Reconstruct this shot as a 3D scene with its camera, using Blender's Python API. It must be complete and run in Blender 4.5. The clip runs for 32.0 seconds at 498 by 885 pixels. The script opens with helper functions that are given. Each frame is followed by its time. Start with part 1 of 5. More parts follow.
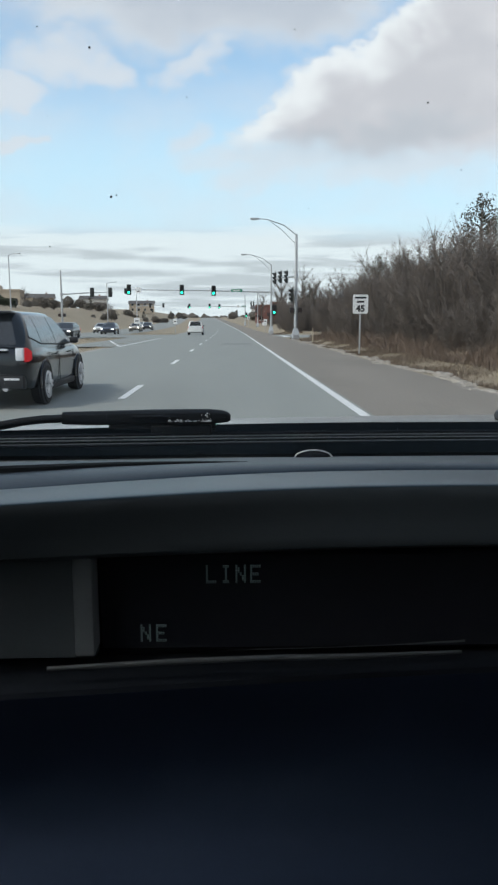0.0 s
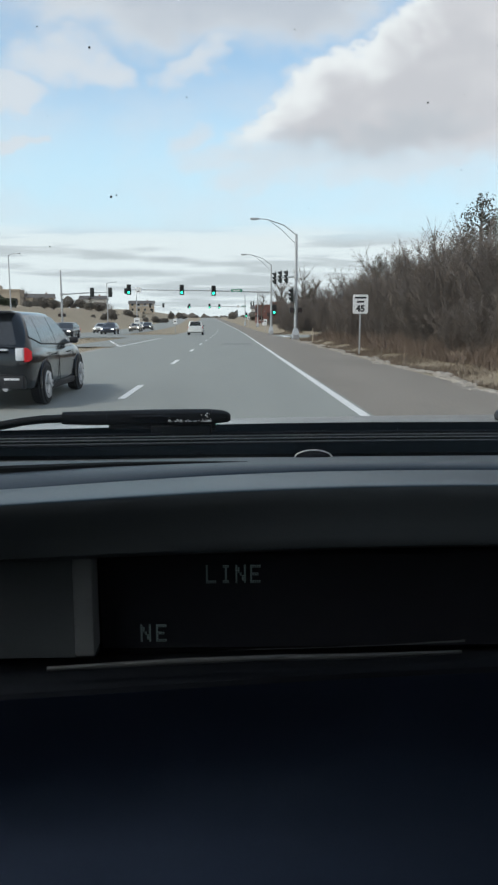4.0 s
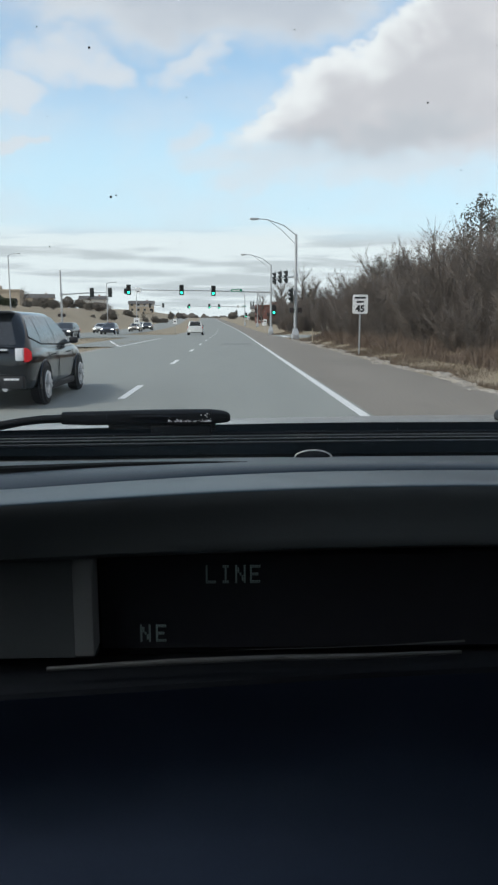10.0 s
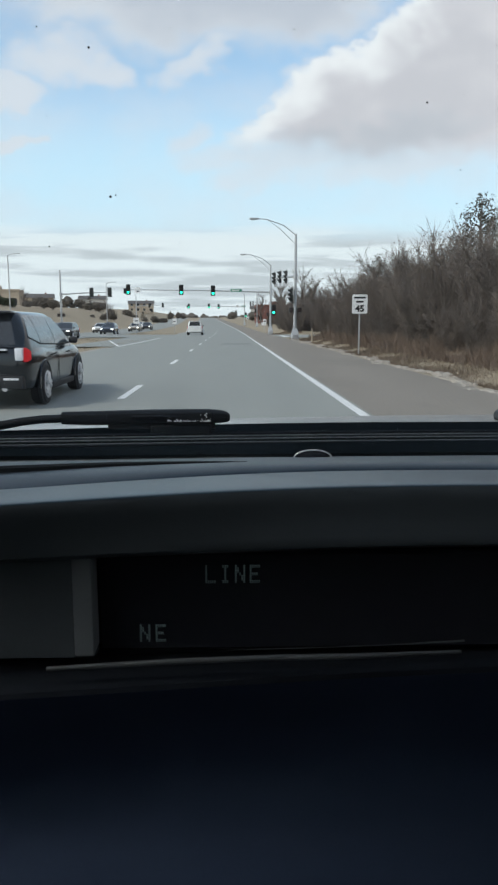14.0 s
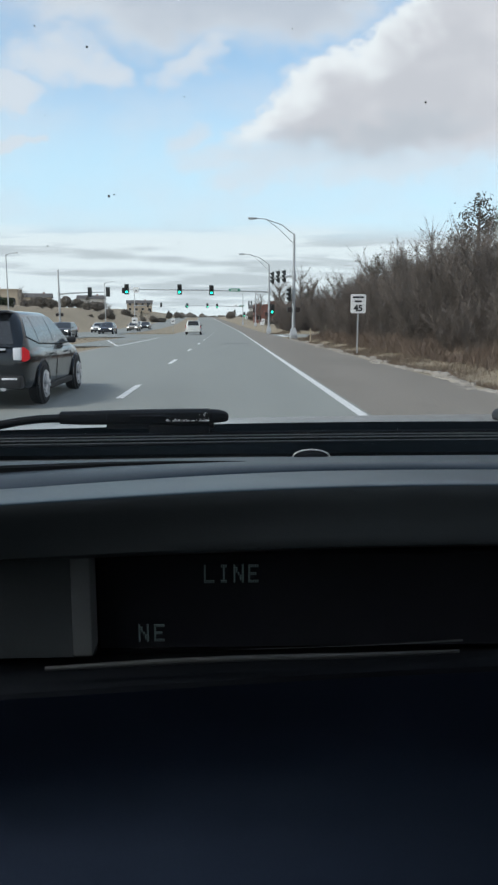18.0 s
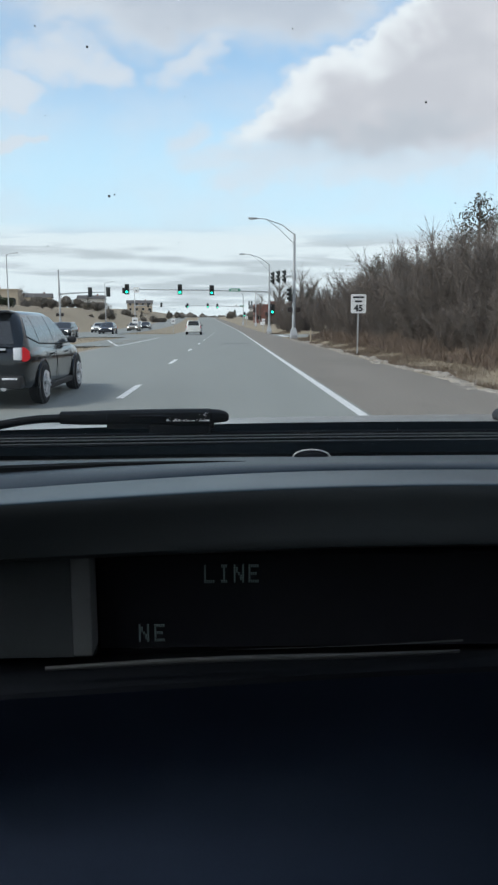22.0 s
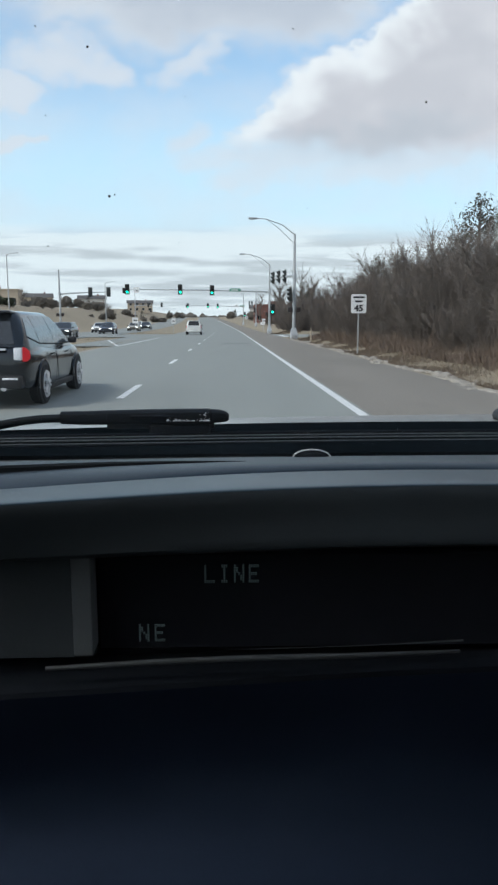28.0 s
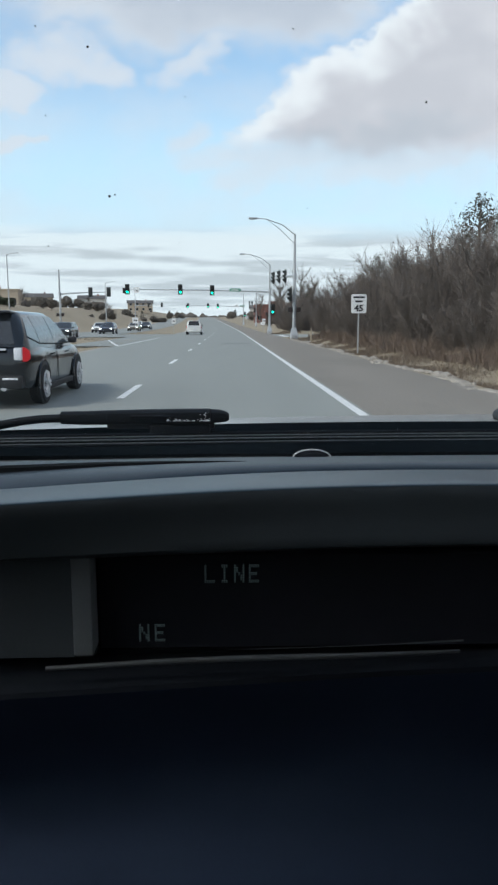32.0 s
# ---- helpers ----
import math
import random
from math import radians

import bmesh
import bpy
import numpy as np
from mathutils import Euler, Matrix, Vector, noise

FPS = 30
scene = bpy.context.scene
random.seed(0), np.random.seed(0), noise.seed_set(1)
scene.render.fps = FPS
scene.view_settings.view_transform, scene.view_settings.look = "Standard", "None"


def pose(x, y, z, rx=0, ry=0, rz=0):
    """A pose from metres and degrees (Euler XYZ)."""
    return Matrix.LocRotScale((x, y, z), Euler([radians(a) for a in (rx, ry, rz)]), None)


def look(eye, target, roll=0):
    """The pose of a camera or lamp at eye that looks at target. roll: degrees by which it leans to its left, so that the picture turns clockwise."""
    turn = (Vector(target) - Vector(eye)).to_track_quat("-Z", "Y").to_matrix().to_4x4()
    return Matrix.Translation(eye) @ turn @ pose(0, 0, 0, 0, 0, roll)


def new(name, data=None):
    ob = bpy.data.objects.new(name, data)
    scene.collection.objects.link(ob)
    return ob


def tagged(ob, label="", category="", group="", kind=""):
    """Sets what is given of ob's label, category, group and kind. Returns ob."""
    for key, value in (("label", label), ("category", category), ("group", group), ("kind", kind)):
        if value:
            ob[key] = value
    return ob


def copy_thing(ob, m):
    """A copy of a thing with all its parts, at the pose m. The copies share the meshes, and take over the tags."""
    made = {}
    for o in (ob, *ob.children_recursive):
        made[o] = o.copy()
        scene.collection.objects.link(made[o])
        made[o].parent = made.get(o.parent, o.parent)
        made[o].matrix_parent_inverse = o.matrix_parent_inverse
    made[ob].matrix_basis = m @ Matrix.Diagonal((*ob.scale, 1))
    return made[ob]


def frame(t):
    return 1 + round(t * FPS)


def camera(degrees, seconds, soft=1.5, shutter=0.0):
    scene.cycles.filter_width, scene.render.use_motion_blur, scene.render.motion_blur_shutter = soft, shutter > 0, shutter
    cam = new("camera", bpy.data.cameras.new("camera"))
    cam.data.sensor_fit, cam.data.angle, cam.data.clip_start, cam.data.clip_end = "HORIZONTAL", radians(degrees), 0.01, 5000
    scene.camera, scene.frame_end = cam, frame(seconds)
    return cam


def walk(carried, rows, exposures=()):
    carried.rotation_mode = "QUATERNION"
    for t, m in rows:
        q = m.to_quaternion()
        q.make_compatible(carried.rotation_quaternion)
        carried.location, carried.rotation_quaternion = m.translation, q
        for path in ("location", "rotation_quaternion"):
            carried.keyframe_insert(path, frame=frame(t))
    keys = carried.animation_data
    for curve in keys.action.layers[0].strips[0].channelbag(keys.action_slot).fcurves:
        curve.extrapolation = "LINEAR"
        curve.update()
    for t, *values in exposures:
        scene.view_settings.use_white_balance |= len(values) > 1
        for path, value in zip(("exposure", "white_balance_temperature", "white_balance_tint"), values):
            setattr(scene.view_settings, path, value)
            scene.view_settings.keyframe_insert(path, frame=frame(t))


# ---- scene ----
EYE_Z = 1.35
cam = camera(38.0, 32.0, soft=2.4)
# The car is the place that stands still: the camera is held at its dashboard and only trembles.
SWAY = [(0, 0.0), (3, 0.0), (6, -0.01), (9, -0.01), (12, -0.05), (14, -0.05), (15, -0.08), (18, -0.17), (20, -0.12),
        (22, -0.15), (25, -0.13), (28, -0.13), (30, -0.15), (32, -0.12)]
NOD = [(0, 0.0), (6, 0.0), (12, 0.01), (18, -0.03), (25, -0.03), (32, -0.03)]


def between(table, t):
    return float(np.interp(t, [a for a, _ in table], [b for _, b in table]))


walk(cam, [(t, pose(0, 0, EYE_Z, 90 - 9.31 + between(NOD, t), 0, -1.47 + between(SWAY, t))) for t in
           (0, 3, 6, 9, 12, 14, 15, 18, 20, 22, 25, 28, 30, 32)], exposures=[(0, 1.14, 6210, 6), (7, 1.12, 6330, 6), (10, 1.14, 6280, 6), (14, 1.13, 6210, 6), (20, 1.13, 6130, 6), (32, 1.16, 6050, 6)])

# ---- world and sun ----
world = bpy.data.worlds.new("sky")
scene.world = world
world.use_nodes = True
wt = world.node_tree
wt.nodes.clear()


def wnode(kind, **inputs):
    n = wt.nodes.new(kind)
    for k, v in inputs.items():
        n.inputs[k].default_value = v
    return n


def wmath(op, a, b=None, c=None, clamp=False):
    n = wt.nodes.new("ShaderNodeMath")
    n.operation, n.use_clamp = op, clamp
    for i, v in enumerate((a, b, c)):
        if v is None:
            continue
        if isinstance(v, (int, float)):
            n.inputs[i].default_value = v
        else:
            wt.links.new(v, n.inputs[i])
    return n.outputs[0]


def wramp(x, lo, hi):
    n = wt.nodes.new("ShaderNodeMapRange")
    n.interpolation_type = "SMOOTHSTEP"
    wt.links.new(x, n.inputs[0])
    n.inputs[1].default_value, n.inputs[2].default_value = lo, hi
    return n.outputs[0]


def wmix(f, a, b):
    n = wt.nodes.new("ShaderNodeMix")
    n.data_type = "RGBA"
    for i, v in ((0, f), (6, a), (7, b)):
        if isinstance(v, (tuple, float, int)):
            n.inputs[i].default_value = v
        else:
            wt.links.new(v, n.inputs[i])
    return n.outputs[2]


way = wt.nodes.new("ShaderNodeTexCoord").outputs["Generated"]
sep = wt.nodes.new("ShaderNodeSeparateXYZ")
wt.links.new(way, sep.inputs[0])
ahead = wmath("MAXIMUM", wmath("ABSOLUTE", sep.outputs[1]), 0.12)
U = wmath("DIVIDE", sep.outputs[0], ahead)
V = wmath("DIVIDE", sep.outputs[2], ahead)


def wnoise(su, sv, detail, rough, off):
    comb = wt.nodes.new("ShaderNodeCombineXYZ")
    wt.links.new(wmath("MULTIPLY", U, su), comb.inputs[0])
    wt.links.new(wmath("MULTIPLY", V, sv), comb.inputs[1])
    wt.links.new(wmath("MULTIPLY_ADD", sep.outputs[1], 0.3, off), comb.inputs[2])
    n = wnode("ShaderNodeTexNoise", Scale=1.0, Detail=detail, Roughness=rough)
    wt.links.new(comb.outputs[0], n.inputs["Vector"])
    return n.outputs[0]


billow = wnoise(7, 11, 6, 0.55, 3.1)
fine = wnoise(20, 31, 7, 0.62, 7.7)
streak = wnoise(5, 55, 4, 0.55, 1.3)
soft = wnoise(3.2, 6, 3, 0.5, 9.4)


# slow eddies that bend every outline of the clouds
eddy = [wnoise(9, 13, 5, 0.6, 21.0), wnoise(9, 13, 5, 0.6, 33.0), wnoise(30, 40, 4, 0.6, 41.0), wnoise(30, 40, 4, 0.6, 55.0)]
U_BENT = wmath("ADD", U, wmath("MULTIPLY_ADD", wmath("SUBTRACT", eddy[0], 0.5), 0.17, wmath("MULTIPLY", wmath("SUBTRACT", eddy[2], 0.5), 0.022)))
V_BENT = wmath("ADD", V, wmath("MULTIPLY_ADD", wmath("SUBTRACT", eddy[1], 0.5), 0.10, wmath("MULTIPLY", wmath("SUBTRACT", eddy[3], 0.5), 0.018)))


def puff(u0, v0, a, b, turn):
    """A soft oval in the sky, 1 in its middle and 0 at its rim."""
    cu, su = math.cos(turn), math.sin(turn)
    du, dv = wmath("SUBTRACT", U_BENT, u0), wmath("SUBTRACT", V_BENT, v0)
    p = wmath("DIVIDE", wmath("ADD", wmath("MULTIPLY", du, cu), wmath("MULTIPLY", dv, su)), a)
    q = wmath("DIVIDE", wmath("SUBTRACT", wmath("MULTIPLY", dv, cu), wmath("MULTIPLY", du, su)), b)
    return wmath("SUBTRACT", 1.0, wmath("ADD", wmath("MULTIPLY", p, p), wmath("MULTIPLY", q, q)))


def highest(values):
    out = values[0]
    for v in values[1:]:
        out = wmath("MAXIMUM", out, v)
    return out


def slope(a, b, c):
    """a * U + b * V + c: how far a way lies beyond a straight edge of the sky."""
    return wmath("ADD", wmath("MULTIPLY", U_BENT, a), wmath("MULTIPLY_ADD", V_BENT, b, c))


ragged = wmath("MULTIPLY_ADD", wmath("SUBTRACT", billow, 0.5), 1.5, wmath("MULTIPLY", wmath("SUBTRACT", fine, 0.5), 0.8))


def edge(u0, v0, u1, v1, width):
    """How far a way lies to the right of the line from one point of the sky to another, in widths."""
    du, dv = u1 - u0, v1 - v0
    n = math.hypot(du, dv) * width
    return slope(dv / n, -du / n, (v0 * du - u0 * dv) / n)


def lowest(a, b):
    return wmath("MINIMUM", a, b)


# the large cloud: a lobed bright rim, a greyer body, a soft blue-grey belly
rim = lowest(lowest(edge(0.026, 0.285, 0.245, 0.428, 0.036), edge(0.005, 0.254, 0.048, 0.313, 0.036)), 2.2)
under = edge(0.02, 0.214, 0.36, 0.200, -0.05)
fringe = highest([puff(0.11, 0.222, 0.13, 0.034, 0.25), puff(0.02, 0.214, 0.075, 0.024, 0.15), puff(-0.05, 0.236, 0.065, 0.022, 0.45), puff(-0.015, 0.196, 0.095, 0.024, -0.12), puff(0.22, 0.206, 0.15, 0.03, 0.1)])
body = wramp(wmath("ADD", rim, wmath("MULTIPLY", ragged, 0.75)), -0.15, 0.60)
wedge_mask = wmath("MULTIPLY", body, wramp(wmath("ADD", under, wmath("MULTIPLY", ragged, 0.9)), -0.75, 0.95))
fringe_mask = wmath("MULTIPLY", wramp(wmath("ADD", fringe, wmath("MULTIPLY", ragged, 1.3)), -0.35, 1.0), 0.74)
# the bank overhead, with a paler lower edge; it ends high up, where the sky is blue with loose clouds
bank_side = edge(0.10, 0.318, 0.20, 0.402, -0.05)
bank_low = edge(-0.36, 0.362, 0.06, 0.330, -0.045)
bank = lowest(bank_side, bank_low)
corner = wramp(puff(-0.335, 0.372, 0.12, 0.075, 0.5), -0.1, 0.9)
overhead = wramp(wmath("ADD", V, wmath("MULTIPLY", wmath("SUBTRACT", soft, 0.5), 0.9)), 0.95, 0.50)
roof_mask = wmath("MULTIPLY", wmath("MULTIPLY", wramp(wmath("ADD", bank, wmath("MULTIPLY", ragged, 1.1)), -0.55, 0.95), wmath("MULTIPLY_ADD", corner, -0.62, 0.90)),
                  wmath("MULTIPLY_ADD", overhead, 0.75, 0.25))
wisps = highest([puff(-0.225, 0.336, 0.085, 0.048, 0.15), puff(-0.165, 0.318, 0.06, 0.034, -0.2), puff(-0.30, 0.292, 0.075, 0.026, -0.1), puff(-0.03, 0.335, 0.085, 0.026, 0.45), puff(-0.27, 0.245, 0.035, 0.010, 0.1)])
wisp_mask = wmath("MULTIPLY", wramp(wmath("ADD", wisps, wmath("MULTIPLY", ragged, 1.0)), -0.2, 0.9), 0.86)
low_mask = wramp(wmath("ADD", V, wmath("MULTIPLY", wmath("SUBTRACT", streak, 0.5), 0.05)), 0.151, 0.104)
veil = wmath("MULTIPLY", wramp(wmath("ADD", billow, wmath("MULTIPLY", V, -0.6)), 0.10, 0.6), 0.46)
cover = highest([wedge_mask, roof_mask, wisp_mask, low_mask, fringe_mask, veil])

sky = wt.nodes.new("ShaderNodeTexSky")
sky.sky_type, sky.sun_disc, sky.sun_elevation, sky.sun_rotation = "NISHITA", False, radians(38), radians(-120)
sky.air_density, sky.dust_density, sky.ozone_density = 1.0, 1.0, 1.2
blue = wt.nodes.new("ShaderNodeMix")
blue.data_type, blue.blend_type = "RGBA", "MULTIPLY"
blue.inputs[0].default_value = 1.0
wt.links.new(sky.outputs[0], blue.inputs[6])
SKY_GAIN = 0.15
blue.inputs[7].default_value = (SKY_GAIN * 0.79, SKY_GAIN * 0.745, SKY_GAIN * 0.65, 1)

# bright rims and greyer hearts
heart = wramp(wmath("ADD", rim, wmath("MULTIPLY", wmath("SUBTRACT", billow, 0.5), 2.4)), 0.40, 1.8)
belly = wramp(wmath("ADD", puff(0.17, 0.236, 0.17, 0.034, 0.16), wmath("MULTIPLY", ragged, 0.5)), -0.5, 1.1)
wedge_colour = wmix(heart, (0.418, 0.417, 0.420, 1), wmix(wramp(wmath("ADD", wmath("MULTIPLY", soft, 0.6), wmath("MULTIPLY", fine, 0.4)), 0.36, 0.62), (0.345, 0.333, 0.343, 1), (0.290, 0.284, 0.298, 1)))
wedge_colour = wmix(wmath("MULTIPLY", belly, 0.55), wedge_colour, (0.235, 0.250, 0.272, 1))
roof_colour = wmix(wramp(wmath("ADD", bank, wmath("MULTIPLY", wmath("SUBTRACT", soft, 0.5), 2.2)), 0.3, 1.5), (0.345, 0.347, 0.358, 1), (0.262, 0.268, 0.290, 1))
bank_colour = wmix(wedge_mask, roof_colour, wedge_colour)
low_colour = wmix(wramp(streak, 0.45, 0.60), (0.378, 0.404, 0.412, 1), (0.268, 0.288, 0.298, 1))
bank_share = wmath("MAXIMUM", wedge_mask, roof_mask)
high_colour = wmix(bank_share, (0.352, 0.356, 0.372, 1), bank_colour)
cloud_colour = wmix(low_mask, high_colour, low_colour)
# thin haze that dims the clear band over the low clouds
haze = wmath("MULTIPLY", wramp(V, 0.31, 0.17), 0.75)
final = wmix(cover, wmix(haze, blue.outputs[2], (0.284, 0.386, 0.450, 1)), cloud_colour)
bg = wnode("ShaderNodeBackground", Strength=1.0)
wt.links.new(final, bg.inputs[0])
wt.links.new(bg.outputs[0], wt.nodes.new("ShaderNodeOutputWorld").inputs[0])

sun = new("sun", bpy.data.lights.new("sun", "SUN"))
sun.data.energy, sun.data.angle, sun.data.color = 0.8, radians(12), (1.0, 0.95, 0.88)
sun.matrix_world = look((0, 0, 60), (0 + 50, 29, 0))


# ---- materials ----
def mat(name, a, b=None, rough=0.6, metal=0.0, scale=4.0, grain=60.0, bump=0.15, spec=0.5, stretch=(1, 1, 1), emit=None, coat=0.0, sheen=None):
    """A surface of two tones: broad patches, fine grain and relief, in the thing's own coordinates."""
    m = bpy.data.materials.new(name)
    m.use_nodes = True
    nt = m.node_tree
    p = nt.nodes["Principled BSDF"]
    b = b or tuple(0.7 * v for v in a)
    co = nt.nodes.new("ShaderNodeTexCoord").outputs["Object"]
    mp = nt.nodes.new("ShaderNodeMapping")
    mp.inputs["Scale"].default_value = stretch
    nt.links.new(co, mp.inputs[0])
    n1, n2 = nt.nodes.new("ShaderNodeTexNoise"), nt.nodes.new("ShaderNodeTexNoise")
    for n, s, d in ((n1, scale, 4), (n2, grain, 3)):
        n.inputs["Scale"].default_value, n.inputs["Detail"].default_value = s, d
        nt.links.new(mp.outputs[0], n.inputs["Vector"])
    mixf = nt.nodes.new("ShaderNodeMath")
    mixf.operation = "MULTIPLY_ADD"
    mixf.inputs[1].default_value = 0.45
    nt.links.new(n2.outputs[0], mixf.inputs[0])
    half = nt.nodes.new("ShaderNodeMath")
    half.operation = "MULTIPLY"
    half.inputs[1].default_value = 0.55
    nt.links.new(n1.outputs[0], half.inputs[0])
    nt.links.new(half.outputs[0], mixf.inputs[2])
    rng = nt.nodes.new("ShaderNodeMapRange")
    rng.inputs[1].default_value, rng.inputs[2].default_value = 0.3, 0.7
    nt.links.new(mixf.outputs[0], rng.inputs[0])
    info = nt.nodes.new("ShaderNodeObjectInfo")
    var = nt.nodes.new("ShaderNodeMath")
    var.operation = "MULTIPLY_ADD"
    var.inputs[1].default_value, var.inputs[2].default_value = 0.25, -0.12
    nt.links.new(info.outputs["Random"], var.inputs[0])
    add = nt.nodes.new("ShaderNodeMath")
    add.use_clamp = True
    nt.links.new(rng.outputs[0], add.inputs[0])
    nt.links.new(var.outputs[0], add.inputs[1])
    mix = nt.nodes.new("ShaderNodeMix")
    mix.data_type = "RGBA"
    mix.inputs[6].default_value, mix.inputs[7].default_value = (*a, 1), (*b, 1)
    nt.links.new(add.outputs[0], mix.inputs[0])
    nt.links.new(mix.outputs[2], p.inputs["Base Color"])
    p.inputs["Roughness"].default_value, p.inputs["Metallic"].default_value = rough, metal
    p.inputs["Specular IOR Level"].default_value, p.inputs["Coat Weight"].default_value = spec, coat
    if bump:
        bp = nt.nodes.new("ShaderNodeBump")
        bp.inputs["Strength"].default_value, bp.inputs["Distance"].default_value = bump, 0.4 / grain
        nt.links.new(n2.outputs[0], bp.inputs["Height"])
        nt.links.new(bp.outputs[0], p.inputs["Normal"])
    if sheen:
        p.inputs["Specular Tint"].default_value = (*sheen, 1)
    if emit:
        p.inputs["Emission Color"].default_value, p.inputs["Emission Strength"].default_value = (*emit[:3], 1), emit[3]
    return m


def glass(name, tint=(1, 1, 1), rough=0.0, dust=0.0):
    m = bpy.data.materials.new(name)
    m.use_nodes = True
    p = m.node_tree.nodes["Principled BSDF"]
    p.inputs["Base Color"].default_value = (*tint, 1)
    p.inputs["Transmission Weight"].default_value, p.inputs["Roughness"].default_value, p.inputs["IOR"].default_value = 1, rough, 1.3
    if dust:
        nt = m.node_tree
        film, mix, patchy = nt.nodes.new("ShaderNodeBsdfTranslucent"), nt.nodes.new("ShaderNodeMixShader"), nt.nodes.new("ShaderNodeTexNoise")
        film.inputs[0].default_value = (0.8, 0.8, 0.78, 1)
        patchy.inputs["Scale"].default_value, patchy.inputs["Detail"].default_value = 5.0, 5.0
        nt.links.new(nt.nodes.new("ShaderNodeTexCoord").outputs["Object"], patchy.inputs["Vector"])
        amount = nt.nodes.new("ShaderNodeMapRange")
        amount.inputs[1].default_value, amount.inputs[2].default_value = 0.2, 0.8
        amount.inputs[3].default_value, amount.inputs[4].default_value = dust * 0.6, dust * 1.4
        nt.links.new(patchy.outputs[0], amount.inputs[0])
        nt.links.new(amount.outputs[0], mix.inputs[0])
        nt.links.new(p.outputs[0], mix.inputs[1])
        nt.links.new(film.outputs[0], mix.inputs[2])
        nt.links.new(mix.outputs[0], nt.nodes["Material Output"].inputs[0])
    return m


ASPHALT = mat("worn_pale_asphalt", (0.270, 0.280, 0.256), (0.208, 0.217, 0.199), 0.85, scale=0.9, grain=22, bump=0.25, stretch=(1.4, 0.22, 1))
SHOULDER = mat("gravelly_shoulder", (0.245, 0.219, 0.185), (0.180, 0.159, 0.132), 0.95, scale=0.7, grain=18, bump=0.5, stretch=(1, 0.25, 1))
PAINT = mat("worn_road_paint", (0.78, 0.78, 0.76), (0.6, 0.6, 0.58), 0.7, scale=3, grain=30, bump=0.2)
GROUND = mat("dry_winter_grass", (0.33, 0.275, 0.19), (0.235, 0.193, 0.132), 0.95, scale=0.25, grain=5, bump=0.7)
STRAW = mat("straw_blades", (0.205, 0.160, 0.115), (0.125, 0.094, 0.068), 0.9, scale=0.6, grain=4, bump=0)
BARK = mat("grey_bark", (0.19, 0.165, 0.145), (0.12, 0.102, 0.09), 0.95, scale=3, grain=30, bump=0.5)
TWIG = mat("brown_twigs", (0.166, 0.139, 0.121), (0.117, 0.098, 0.085), 0.95, scale=1.2, grain=9, bump=0)
DEADLEAF = mat("withered_leaves", (0.154, 0.125, 0.104), (0.107, 0.087, 0.073), 0.95, scale=0.8, grain=5, bump=0)
CEDAR = mat("winter_cedar_needles", (0.085, 0.077, 0.055), (0.052, 0.048, 0.036), 0.9, scale=0.9, grain=6, bump=0)
HEDGE = mat("dark_hedge_leaves", (0.05, 0.062, 0.03), (0.03, 0.036, 0.02), 0.9, scale=0.5, grain=3, bump=0)
PALESTONE = mat("pale_crumbled_stone", (0.38, 0.345, 0.29), (0.24, 0.21, 0.175), 0.95, scale=0.8, grain=6, bump=0.2)
COPSE = mat("far_brown_branches", (0.155, 0.134, 0.112), (0.088, 0.080, 0.068), 0.95, scale=0.5, grain=3, bump=0)
STEEL = mat("galvanised_steel", (0.50, 0.51, 0.52), (0.40, 0.41, 0.42), 0.55, 0.5, scale=2, grain=25, bump=0.1)
BLACKPAINT = mat("black_signal_housing", (0.02, 0.024, 0.022), (0.012, 0.014, 0.013), 0.5, scale=5, grain=50, bump=0.05)
GREENLAMP = mat("lit_green_lens", (0.02, 0.3, 0.18), None, 0.3, bump=0, emit=(0.05, 1.0, 0.55, 1.6))
DARKLENS = mat("unlit_lens", (0.03, 0.015, 0.012), None, 0.3, bump=0)
SIGNWHITE = mat("white_sign_sheet", (0.8, 0.8, 0.8), (0.72, 0.72, 0.71), 0.5, scale=3, grain=30, bump=0.03)
SIGNBLACK = mat("black_sign_print", (0.015, 0.015, 0.017), None, 0.6, bump=0)
SIGNGREEN = mat("green_sign_sheet", (0.02, 0.22, 0.13), (0.02, 0.17, 0.10), 0.5, bump=0.03)
RUBBER = mat("tyre_rubber", (0.02, 0.02, 0.021), (0.012, 0.012, 0.012), 0.8, scale=6, grain=70, bump=0.2)
ALLOY = mat("alloy_rim", (0.72, 0.73, 0.74), (0.6, 0.61, 0.62), 0.35, 0.6, scale=8, grain=60, bump=0.03)
CARGLASS = mat("dark_car_glass", (0.012, 0.014, 0.016), (0.02, 0.022, 0.024), 0.06, bump=0, spec=0.7)
# Tinted glass whose pale base colour stands in for reflected sky.
PALEGLASS = mat("sky_painted_side_glass", (0.17, 0.20, 0.22), (0.11, 0.135, 0.15), 0.08, bump=0, spec=0.8)
REDLAMP = mat("red_tail_lens", (0.30, 0.008, 0.012), (0.2, 0.006, 0.01), 0.2, bump=0, emit=(1, 0.04, 0.05, 0.12))
CLEARLAMP = mat("clear_lamp_lens", (0.75, 0.76, 0.78), (0.6, 0.6, 0.62), 0.15, bump=0)
HEADLAMP = mat("lit_headlamp", (0.9, 0.9, 0.85), None, 0.2, bump=0, emit=(1, 0.97, 0.9, 2.0))
TRIMBLACK = mat("black_car_trim", (0.018, 0.018, 0.019), (0.011, 0.011, 0.012), 0.6, scale=5, grain=60, bump=0.1)
